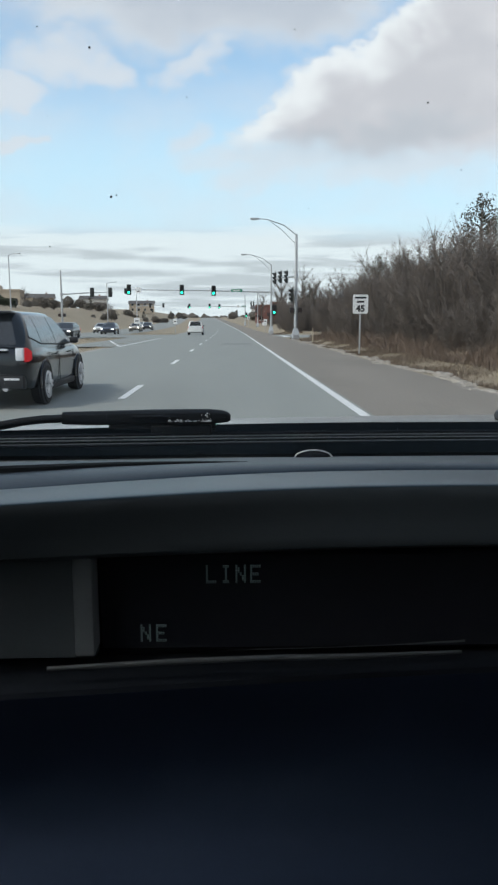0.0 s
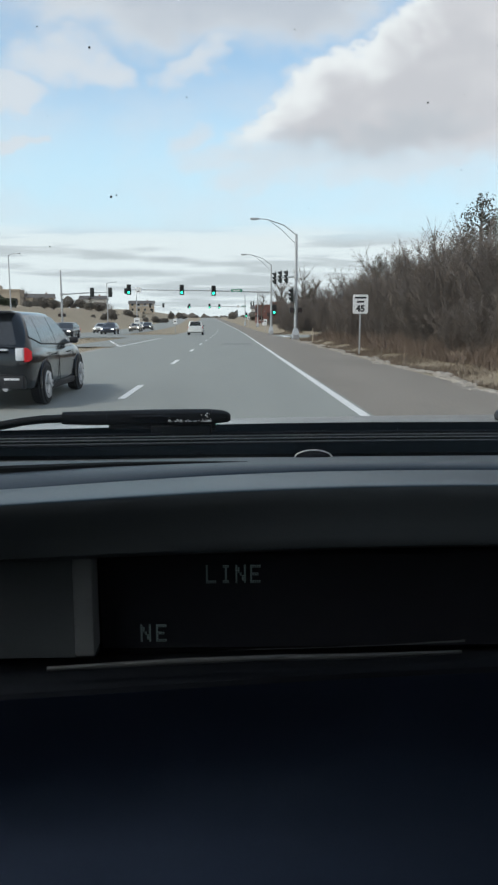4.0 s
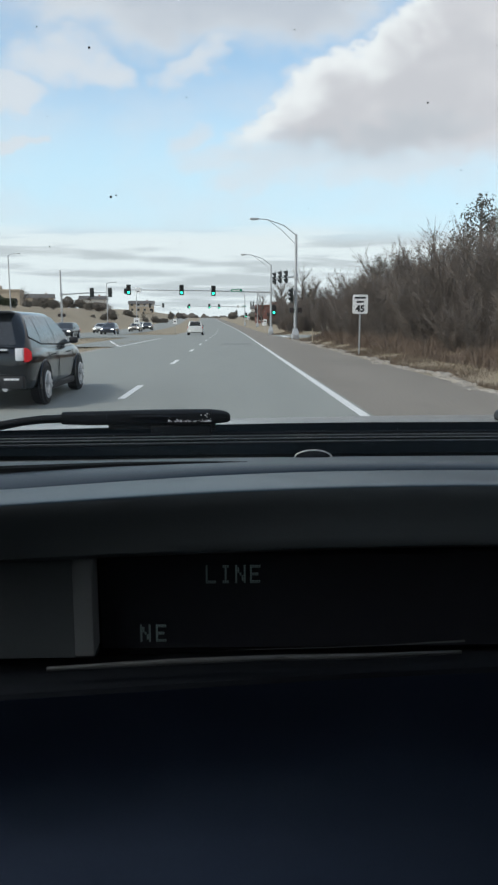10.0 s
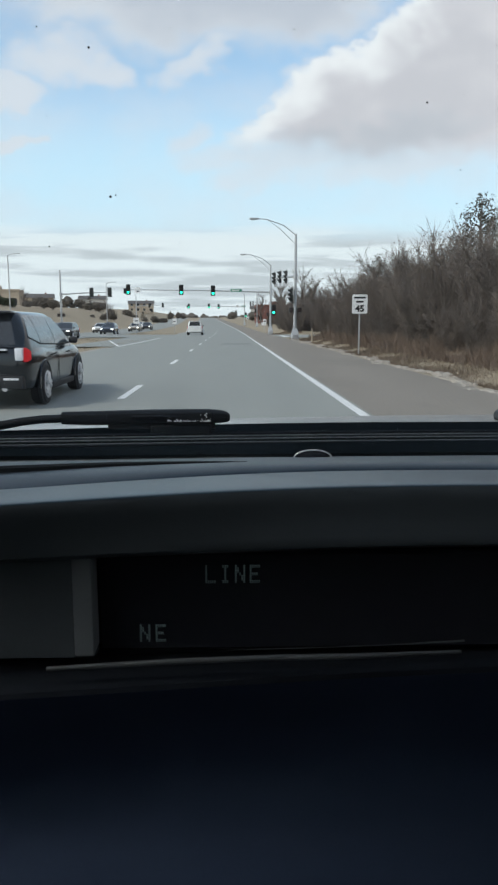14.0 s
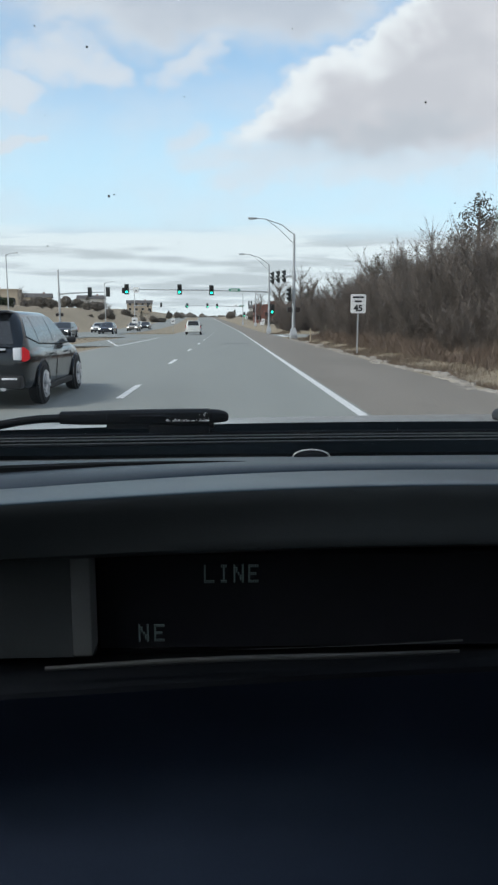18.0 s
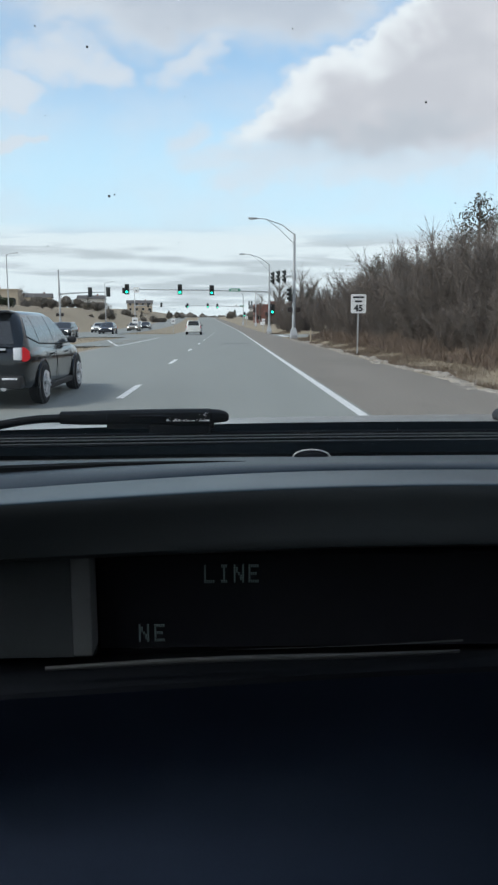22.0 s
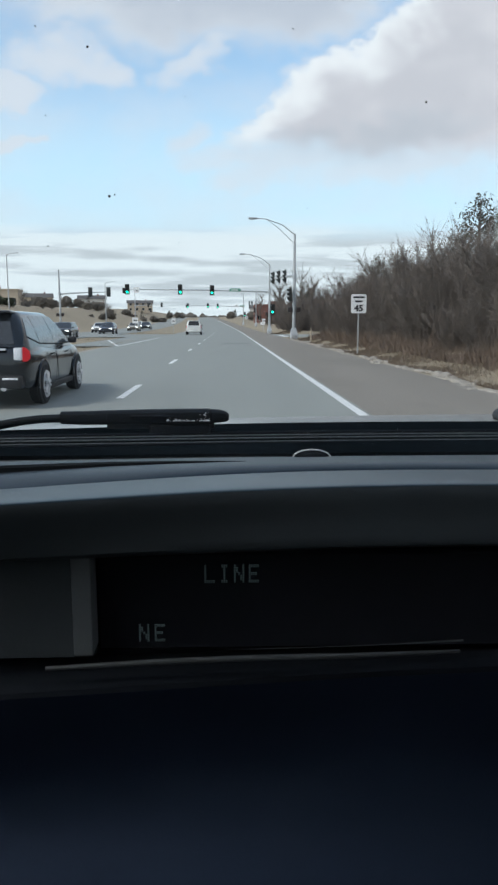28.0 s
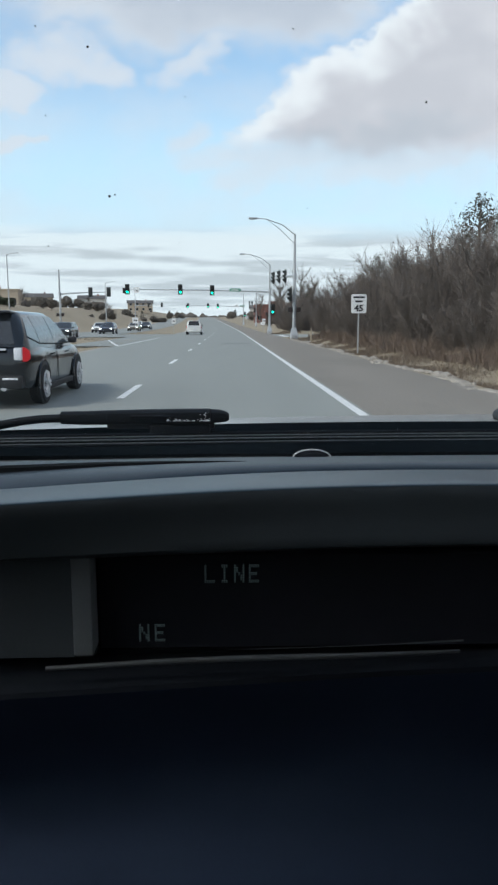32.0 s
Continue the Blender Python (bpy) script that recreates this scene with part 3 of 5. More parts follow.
def bush(seed, height, label, leaves=5000):
    t = thing("bush", (0, 0, 0), 0, label, "bush", "roadside thicket")
    r = random.Random(seed)
    stems, twigs, spots = [(Vector((0, 0, -0.2)), Vector((0, 0, -0.02)), 0.32, 0.28)], [], []
    for k in range(9):
        a, tilt = r.uniform(0, 6.28), r.uniform(0.1, 0.6)
        q, d = Vector((0.25 * math.cos(a), 0.25 * math.sin(a), -0.1)), Vector((math.cos(a) * tilt, math.sin(a) * tilt, 1)).normalized()
        size = height * r.uniform(0.7, 1.05)
        for j in range(5):
            e = q + d * size / 5
            stems.append((q.copy(), e.copy(), 0.035 * (1 - j / 6), 0.035 * (1 - (j + 1) / 6)))
            for s in range(26):
                f = q.lerp(e, r.random())
                g = f + (d + Vector((r.gauss(0, 0.7), r.gauss(0, 0.7), r.gauss(0.2, 0.4)))).normalized() * height * r.uniform(0.08, 0.24)
                twigs.append((f, g, 0.008, 0.003))
                spots.append((f, g))
            q, d = e, (d + Vector((r.gauss(0, 0.16), r.gauss(0, 0.16), 0))).normalized()
    part("trunk", sticks("trunk", stems, 5), BARK, t)
    part("crown", sticks("crown", twigs, 3), TWIG, t)
    cs = []
    for k in range(leaves):
        f, g = spots[r.randrange(len(spots))]
        cs.append(tuple(f.lerp(g, r.uniform(0.05, 0.8)) + Vector((r.gauss(0, 0.05), r.gauss(0, 0.05), r.gauss(0, 0.05)))))
    part("foliage", flakes("foliage", cs, 0.034, seed), DEADLEAF, t, "withered brown leaves still hanging on")
    return t


def cedar(seed, height, label, material=None, n=5200, wide=0.30):
    t = thing("cedar", (0, 0, 0), 0, label, "tree", "roadside evergreens")
    r = random.Random(seed)
    part("trunk", tube([(0, 0, -0.1), (0.05, 0, height * 0.5), (0, 0.05, height * 0.95)], [0.03 * height, 0.02 * height, 0.01], 7), BARK, t)
    cs, limbs = [], []
    for k in range(70):
        f = r.uniform(0.06, 1.0)
        a = r.uniform(0, 6.28)
        rad = height * wide * (1 - f) ** 0.7 * r.uniform(0.55, 1.2) + 0.1
        c = Vector((math.cos(a) * rad, math.sin(a) * rad, f * height * 0.95 + rad * 0.25))
        root = Vector((0, 0, f * height * 0.9))
        limbs.append((root, c, 0.03, 0.008))
        for j in range(n // 70):
            w = root.lerp(c, r.uniform(0.25, 1.08) ** 0.7)
            s = 0.06 + 0.022 * height
            cs.append(tuple(w + Vector((r.gauss(0, s), r.gauss(0, s), r.gauss(0, s * 0.8)))))
    part("limbs", sticks("limbs", limbs, 4), BARK, t)
    part("crown", flakes("crown", cs, 0.072, seed), material or CEDAR, t, "dense dark needle crown with ragged outline")
    return t


def stand(x, y, s=1.0, turn=0.0):
    return pose(x + float(bend(y)), y, float(land(x, y)) - 0.02, 0, 0, turn) @ Matrix.Diagonal((s, s, s, 1))


rnd = random.Random(11)
kinds = {
    "bush": [bush(21, 3.6, "leafless brown bush with some withered leaves"), bush(22, 4.4, "tall brown bush with withered leaves"),
             bush(23, 3.0, "low brown bush with withered leaves")],
    "cedar": [cedar(31, 5.6, "dark brown-green cedar with a ragged crown"), cedar(32, 6.6, "tall dark cedar with a ragged crown"),
              cedar(33, 4.6, "low dark cedar among brush")],
    "bare": [bare_tree(41, 7.0, "leafless tree with a fine brown crown"), bare_tree(42, 8.2, "tall leafless tree with thin upright limbs"),
             bare_tree(43, 6.2, "small leafless tree with spreading twigs"),
             bare_tree(44, 7.4, "slim leafless tree with upright limbs", 0.38, 17, 950), bare_tree(45, 6.6, "slender leafless tree with upright limbs", 0.42, 16, 900)]}
used = set()


def plant(kind, i, x, y, s):
    if 5 < x < 60 and 70 < y < 98:
        return
    ob = kinds[kind][i]
    m = stand(x, y, s, rnd.uniform(0, 360))
    if ob.name not in used:
        used.add(ob.name)
        ob.matrix_basis = m
    else:
        copy_thing(ob, m)


y = 15.0
while y < 128:
    plant("bush", rnd.randrange(3), 9.5 + rnd.uniform(-0.7, 0.8), y, rnd.uniform(0.75, 1.1))
    plant("bush", rnd.randrange(3), 11.9 + rnd.uniform(-0.8, 0.8), y + 0.9, rnd.uniform(1.0, 1.35))
    y += rnd.uniform(1.5, 2.1)
y = 16.0
while y < 128:
    k = rnd.random()
    if k < 0.42:
        plant("cedar", rnd.randrange(3), 12.6 + rnd.uniform(-0.8, 1.2), y, rnd.uniform(0.8, 1.05))
    plant("bare", rnd.randrange(5), 13.2 + rnd.uniform(-1.5, 2.2), y + 1.0, rnd.uniform(0.68, 0.92))
    plant("bare", 3 + rnd.randrange(2), 12.0 + rnd.uniform(-0.8, 2.2), y + 0.2, rnd.uniform(0.62, 0.9))
    y += rnd.uniform(1.9, 2.9)
for x, y, s in ((15.5, 25, 1.0), (16.5, 31, 1.1), (15.2, 38, 1.08), (17.0, 45, 1.2), (15.8, 53, 1.15), (17.5, 61, 1.2)):
    plant("bare", rnd.randrange(3), x, y, s)
plant("cedar", 1, 14.2, 42, 1.25)
for x, y, s in ((14, 150, 0.9), (12.5, 158, 0.8), (17, 163, 1.05), (10.5, 171, 0.75), (21, 176, 1.0)):
    plant("cedar", rnd.randrange(3), x, y, s)
for x, y, s in ((-44, 250, 0.7), (-30, 300, 0.8), (-82, 215, 0.8), (24, 330, 1.0), (-22, 380, 1.0), (14, 420, 1.0)):
    plant("cedar", rnd.randrange(3), x, y, s)
for x, y, s in ((12.5, 27, 0.95), (13.2, 34, 1.02), (12.4, 41, 0.95), (12.6, 50, 1.0), (12.6, 23, 0.9), (-46, 170, 0.9), (-75, 180, 1.0), (-34, 220, 0.9), (-90, 170, 1.0)):
    plant("bare", rnd.randrange(3), x, y, s)


kinds["tall"] = [bare_tree(46, 12.5, "tall leafless tree with a wide crown on the open lawn", 0.7, 20, 1500), bare_tree(47, 11.0, "leafless tree with a pale trunk on the open lawn", 0.62, 18, 1300)]
for i, (x, y, s) in enumerate(((14.5, 148, 0.95), (17.5, 160, 1.0), (13.5, 178, 0.9), (21, 186, 1.05), (16, 205, 1.0), (24, 222, 1.0), (13, 236, 0.85))):
    plant("tall", i % 2, x, y, s)
for x, y, s in ((12.5, 140, 0.5), (15.2, 171, 0.45), (12.0, 196, 0.5)):
    plant("bush", 2, x, y, s * 1.5)


def hedge(x0, x1, y0, h, seed):
    """A clipped dark hedge on the rise."""
    r = np.random.RandomState(seed)
    n = 9000
    x = r.uniform(x0, x1, n)
    yy = y0 + r.normal(0, 0.9, n)
    top = h * (0.8 + 0.2 * np.sin(x * 1.3) * np.sin(0.5 * x))
    z = land(x, np.full(n, y0)) + top * r.uniform(0, 1, n) ** 0.7
    ob = part("hedge", flakes("hedge", np.stack([x + bend(yy), yy, z], 1), 0.22, seed), HEDGE)
    return tagged(ob, "long dark evergreen hedge on the grassy rise", "hedge", "", "stuff")


hedge(-58, -43, 150, 2.0, 5)
hedge(-70, -50, 165, 2.4, 6)


# ---- vehicles ----
def rounded_ring(y0, y1, hw, z, r=0.25, n=4):
    pts = []
    for cx, cy, a0 in ((hw - r, y1 - r, 0), (-hw + r, y1 - r, 90), (-hw + r, y0 + r, 180), (hw - r, y0 + r, 270)):
        for k in range(n + 1):
            a = radians(a0 + 90 * k / n)
            pts.append((cx + r * math.cos(a), cy + r * math.sin(a), z))
    return pts


def plate(points, thick, out):
    """A thin plate on the given corners, pushed out by thick along out."""
    bm = bmesh.new()
    o = Vector(out).normalized() * thick
    a = [bm.verts.new(Vector(p)) for p in points]
    b = [bm.verts.new(Vector(p) + o) for p in points]
    n = len(a)
    bm.faces.new(a)
    bm.faces.new(b[::-1])
    for k in range(n):
        bm.faces.new((a[k], a[(k + 1) % n], b[(k + 1) % n], b[k]))
    bmesh.ops.recalc_face_normals(bm, faces=bm.faces)
    return bm


def vehicle(name, at, turn, label, group, paint, tall=1.66, lamps_on=False, boxy=0.0, side_glass=None, rims=ALLOY):
    """A sport utility car, its nose along +y."""
    car = thing(name, at, turn, label, "car", group)
    k = tall / 1.66
    stations = [(-2.37, 0.52, 0.90, 0.74), (-2.34, 0.42, 0.98, 0.82), (-2.27, 0.36, 1.03, 0.875), (-2.1, 0.31, 1.06, 0.92), (-1.85, 0.29, 1.065, 0.945), (-1.55, 0.28, 1.06, 0.962), (-1.25, 0.27, 1.055, 0.962),
                (-0.9, 0.25, 1.045, 0.945), (0, 0.25, 1.03, 0.945), (0.9, 0.25, 1.03, 0.945), (1.2, 0.26, 1.02, 0.958), (1.5, 0.27, 0.995, 0.955), (1.8, 0.29, 0.955, 0.925), (2.05, 0.31, 0.91, 0.885),
                (2.25, 0.35, 0.83, 0.82), (2.35, 0.42, 0.74, 0.74), (2.39, 0.50, 0.66, 0.64)]
    rings = []
    for y, z0, z1, w in stations:
        z0, z1 = z0 * k, z1 * k
        h = z1 - z0
        half = [(w * 0.80, z0), (w * 0.93, z0 + 0.04 * h), (w * 0.975, z0 + 0.14 * h), (w * 0.985, z0 + 0.30 * h), (w * 0.992, z0 + 0.46 * h), (w, z0 + 0.60 * h), (w * 0.995, z0 + 0.70 * h), (w * 0.972, z0 + 0.82 * h),
                (w * 0.94, z0 + 0.92 * h), (w * 0.89, z1 - 0.01), (w * 0.80, z1), (w * 0.4, z1 + 0.02)]
        rings.append([(x, y, z) for x, z in half] + [(-x, y, z) for x, z in half[::-1]])
    part("body", loft(rings), paint, car)
    zb, zm, zt = 1.03 * k, 1.60 * k, tall
    rb, rm = -2.26, -1.98 - 0.16 * boxy
    fb, fm = 1.32, 0.22 + 0.16 * boxy
    hb, hm = 0.885, 0.665 + 0.06 * boxy

    def lean(f):
        """Half width of the cabin at a share f of its height."""
        return hb + (hm - hb) * (0.55 * f + 0.45 * f * f)

    levels = [-0.08, 0.15, 0.4, 0.65, 0.85, 1.0]
    cabin = [rounded_ring(rb + (rm - rb) * f ** 1.15 if f > 0 else rb, fb + (fm - fb) * f, lean(f), zb + (zm - zb) * f, 0.26, 6) for f in levels]
    cabin += [rounded_ring(rm + 0.035, fm - 0.06, hm - 0.035, zm + 0.45 * (zt - zm), 0.25, 6), rounded_ring(rm + 0.12, fm - 0.18, hm - 0.12, zm + 0.78 * (zt - zm), 0.24, 6),
              rounded_ring(rm + 0.3, fm - 0.45, hm - 0.28, zt - 0.005, 0.22, 6), rounded_ring(rm + 0.6, fm - 0.8, hm - 0.45, zt, 0.15, 6)]
    part("cabin", loft(cabin), paint, car)

    def side(y, z, s):
        f = (z - zb) / (zm - zb)
        return (s * (lean(f) + 0.004), y, z)

    def pane(corners, n=5):
        """A window's outline with points along its upright edges, so that it follows the cabin's curve."""
        (a, za), (b, z_b), (c, zc), (d, zd) = corners
        up = [(b + (c - b) * i / n, z_b + (zc - z_b) * i / n) for i in range(n + 1)]
        down = [(d + (a - d) * i / n, zd + (za - zd) * i / n) for i in range(n + 1)]
        return up, down

    zlo, zhi = zb + 0.03, zm - 0.03
    sg = side_glass or PALEGLASS
    for s in (-1, 1):
        for corners in (((-1.98, zlo + 0.15), (-1.36, zlo + 0.03), (-1.36, zhi), (-1.74, zhi - 0.03)), ((-1.31, zlo + 0.03), (-0.34, zlo), (-0.34, zhi), (-1.31, zhi)), ((-0.27, zlo), (1.02, zlo), (0.20 + 0.1 * boxy, zhi), (-0.27, zhi))):
            up, down = pane(corners)
            bm = bmesh.new()
            front = [bm.verts.new(side(y, z, s)) for y, z in up]
            rear = [bm.verts.new(side(y, z, s)) for y, z in down[::-1]]
            for i in range(len(front) - 1):
                bm.faces.new((front[i], front[i + 1], rear[i + 1], rear[i]))
            bmesh.ops.recalc_face_normals(bm, faces=bm.faces)
            bmesh.ops.solidify(bm, geom=bm.faces[:], thickness=0.008)
            part("side_window", bm, sg, car, "tinted side window, sky reflection painted into its pale colour")
        part("window_trim", tube([side(-1.98, zlo + 0.135, s), side(-1.36, zlo + 0.015, s), side(-0.3, zlo - 0.015, s), side(1.04, zlo - 0.015, s)], 0.011, 6), TRIMBLACK, car)
        part("sill", box(s * 0.90 - 0.05, s * 0.90 + 0.05, -1.0, 1.0, 0.22 * k, 0.34 * k, 0.02), TRIMBLACK, car)
        for y in (-1.42, 1.42):
            part("wheel_arch", disc(0.405 * k, -0.03, 0.03, 28, 0.0, (s * 0.938, y, 0.37 * k)), TRIMBLACK, car)
            lip = [(s * 0.957, y + 0.415 * k * math.cos(a), 0.37 * k + 0.415 * k * math.sin(a)) for a in [radians(-8 + 196 * i / 16) for i in range(17)]]
            part("arch_lip", tube(lip, 0.022, 6), paint, car)
            wheel = part("wheel", disc(0.355 * k, -0.115, 0.115, 28, 0.22 * k), RUBBER, car, "black tyre on a bright rim")
            wheel.location = (s * 0.875, y, 0.355 * k)
            rim = disc(0.255 * k, -0.022, 0.022, 24, 0.205 * k, (s * 0.10, 0, 0))
            for q in range(5):
                for da in (-0.17, 0.17):
                    a = q * 2 * math.pi / 5 + da
                    e = Vector((s * 0.112, math.cos(a) * 0.22 * k, math.sin(a) * 0.22 * k))
                    tube([(s * 0.118, math.cos(a) * 0.03, math.sin(a) * 0.03), e], [0.034 * k, 0.040 * k], 6, rim)
            part("rim", rim, rims, wheel)
            part("brake_disc", disc(0.16 * k, -0.01, 0.01, 20, 0.0, (s * 0.06, 0, 0)), TRIMBLACK, wheel)
        mirror = box(s * 0.985 - 0.085, s * 0.985 + 0.085, 0.80, 0.92, zb + 0.0, zb + 0.13, 0.045, None, 3)
        part("mirror", mirror, TRIMBLACK, car)
        lamp = loft([[(s * 0.85, -2.34, 0.80 * k), (s * 0.86, -2.22, 0.80 * k), (s * 0.885, -2.16, 0.83 * k), (s * 0.885, -2.16, 0.98 * k), (s * 0.86, -2.22, 1.03 * k), (s * 0.85, -2.30, 1.04 * k)],
                     [(s * 0.845, -2.35, 0.81 * k), (s * 0.895, -2.29, 0.80 * k), (s * 0.93, -2.19, 0.84 * k), (s * 0.925, -2.19, 0.97 * k), (s * 0.885, -2.28, 1.03 * k), (s * 0.845, -2.32, 1.04 * k)]])
        part("tail_light", lamp, REDLAMP, car, "red tail light that wraps round the corner")
        part("reverse_light", box(s * 0.775 - 0.065, s * 0.775 + 0.065, -2.375, -2.12, 0.82 * k, 1.03 * k, 0.02, None, 2), CLEARLAMP, car, "pale reversing light")
        part("headlight", box(s * 0.66 - 0.15, s * 0.66 + 0.15, 2.10, 2.345, 0.66 * k, 0.80 * k, 0.03, None, 2), HEADLAMP if lamps_on else CLEARLAMP, car)
        part("exhaust", tube([(s * 0.55, -2.43, 0.36 * k), (s * 0.55, -2.15, 0.36 * k)], 0.045, 12), STEEL, car)
        for y in (-0.55, 0.65):
            part("door_handle", box(s * 0.955 - 0.02, s * 0.955 + 0.02, y - 0.1, y + 0.1, 0.86 * k, 0.89 * k, 0.008), paint, car)
        for y in (-1.02, -0.30, 0.98):
            seam = [(s * (0.948 - 0.02 * abs(z - 0.7)), y, z * k) for z in (0.36, 0.5, 0.66, 0.80)] + [(s * 0.925, y, 0.92 * k)]
            part("door_seam", tube(seam, 0.005, 5), TRIMBLACK, car)
        if boxy:
            part("roof_rail", tube([(s * (hm - 0.1), -1.8, zt - 0.02), (s * (hm - 0.1), -1.7, zt + 0.02), (s * (hm - 0.1), -0.1, zt + 0.02), (s * (hm - 0.1), 0.0, zt - 0.03)], 0.018, 6),
                 STEEL, car, "bright roof rail")

    def back(x, z):
        f = (z - zb) / (zm - zb)
        return (x, rb + (rm - rb) * max(f, 0) ** 1.15 - 0.004, z)
    rear = bmesh.new()
    rows = [[rear.verts.new(back(x * (0.70 - 0.13 * f), zb + 0.05 + f * (zm - zb - 0.07))) for x in (-1, -0.5, 0, 0.5, 1)] for f in (0, 0.25, 0.5, 0.75, 1)]
    for a, b in zip(rows, rows[1:]):
        for i in range(4):
            rear.faces.new((a[i], a[i + 1], b[i + 1], b[i]))
    bmesh.ops.recalc_face_normals(rear, faces=rear.faces)
    bmesh.ops.solidify(rear, geom=rear.faces[:], thickness=0.01)
    part("rear_window", rear, CARGLASS, car, "dark rear window")
    part("rear_wiper", tube([back(0.0, zb + 0.06), tuple(Vector(back(0.22, zb + 0.10)) + Vector((0, -0.02, 0))), tuple(Vector(back(0.42, zb + 0.12)) + Vector((0, -0.02, 0)))], 0.008, 6), TRIMBLACK, car)
    part("spoiler", box(-0.62, 0.62, rm - 0.16, rm + 0.2, zm + 0.0, zm + 0.045, 0.02, None, 2), paint, car)
    part("brake_light", box(-0.16, 0.16, rm - 0.168, rm - 0.12, zm + 0.012, zm + 0.032, 0.004), REDLAMP, car, "red high brake light")
    part("tailgate_seam", tube([(-0.74, -2.36, 0.60 * k), (0, -2.385, 0.58 * k), (0.74, -2.36, 0.60 * k)], 0.006, 5), TRIMBLACK, car)

    def fore(x, z):
        f = (z - zb) / (zm - zb)
        return (x, fb + (fm - fb) * f + 0.004, z)
    part("windscreen", plate([fore(0.68, zb + 0.05), fore(-0.68, zb + 0.05), fore(-0.50, zm - 0.03), fore(0.50, zm - 0.03)], 0.008, (0, 1, 0.6)), CARGLASS, car, "", False)
    part("rear_bumper", box(-0.84, 0.84, -2.44, -2.2, 0.34 * k, 0.58 * k, 0.05, None, 2), TRIMBLACK if paint is DARKCAR else paint, car)
    part("front_bumper", box(-0.80, 0.80, 2.2, 2.43, 0.30 * k, 0.52 * k, 0.05, None, 2), TRIMBLACK, car)
    part("grille", box(-0.42, 0.42, 2.30, 2.40, 0.56 * k, 0.74 * k, 0.02), TRIMBLACK, car)
    part("plate_bar", box(-0.60, 0.60, -2.405, -2.33, 0.985 * k, 1.02 * k, 0.008), CLEARLAMP, car, "bright bar above the plate")
    for s in (-1, 1):
        part("reflector", box(s * 0.66 - 0.12, s * 0.66 + 0.12, -2.448, -2.40, 0.50 * k, 0.535 * k, 0.006), CLEARLAMP, car, "pale bumper reflector")
    part("number_plate", box(-0.16, 0.16, -2.395, -2.30, 0.80 * k, 0.95 * k, 0.006), CLEARLAMP, car, "pale blank number plate")
    return car


def carpaint(name, a, b):
    return mat(name, a, b, 0.18, 0.2, scale=2, grain=40, bump=0.0, coat=0.6)


DARKCAR = carpaint("charcoal_car_paint", (0.0060, 0.0080, 0.0108), (0.0045, 0.0060, 0.0082))
WHITECAR = carpaint("white_car_paint", (0.78, 0.78, 0.74), (0.7, 0.7, 0.67))
SILVERCAR = carpaint("silver_car_paint", (0.42, 0.43, 0.44), (0.36, 0.37, 0.38))
BLUECAR = carpaint("dark_blue_car_paint", (0.03, 0.04, 0.07), (0.02, 0.03, 0.05))
TANCAR = carpaint("pale_gold_car_paint", (0.42, 0.38, 0.31), (0.36, 0.32, 0.26))

vehicle("sport_utility_car", (-4.12, 13.9, 0.0), 0.6, "charcoal sport utility car with bright rims in the next lane", "cars on the road", DARKCAR, 1.57)
vehicle("sport_utility_car", (-4.3 + float(bend(92)), 92, float(rise(92))), 1.0, "white sport utility car far ahead in the next lane", "cars on the road", WHITECAR, 1.72,
        boxy=1.0)
for x, y, paint, label in ((-16, 72, DARKCAR, "dark car coming with its headlights lit"), (-19.5, 84, SILVERCAR, "silver car coming on the opposite carriageway"),
                           (-16, 98, BLUECAR, "dark blue car coming with its headlights lit"), (-19.5, 112, WHITECAR, "white car coming on the opposite carriageway"),
                           (-16.2, 128, TANCAR, "pale gold car coming on the opposite carriageway"), (-16.3, 150, DARKCAR, "dark car far off on the opposite carriageway"),
                           (-19.6, 168, WHITECAR, "white car far off on the opposite carriageway")):
    vehicle("oncoming_car", (x + float(bend(y)), y, float(rise(y))), 180, label, "oncoming cars", paint, 1.5, lamps_on=True)
vehicle("parked_car", (-23.7 + float(bend(150)), 150, float(land(-23.7, 150)) + 0.04), 5, "dark car standing beside the grassy rise", "cars by the rise", BLUECAR, 1.5)


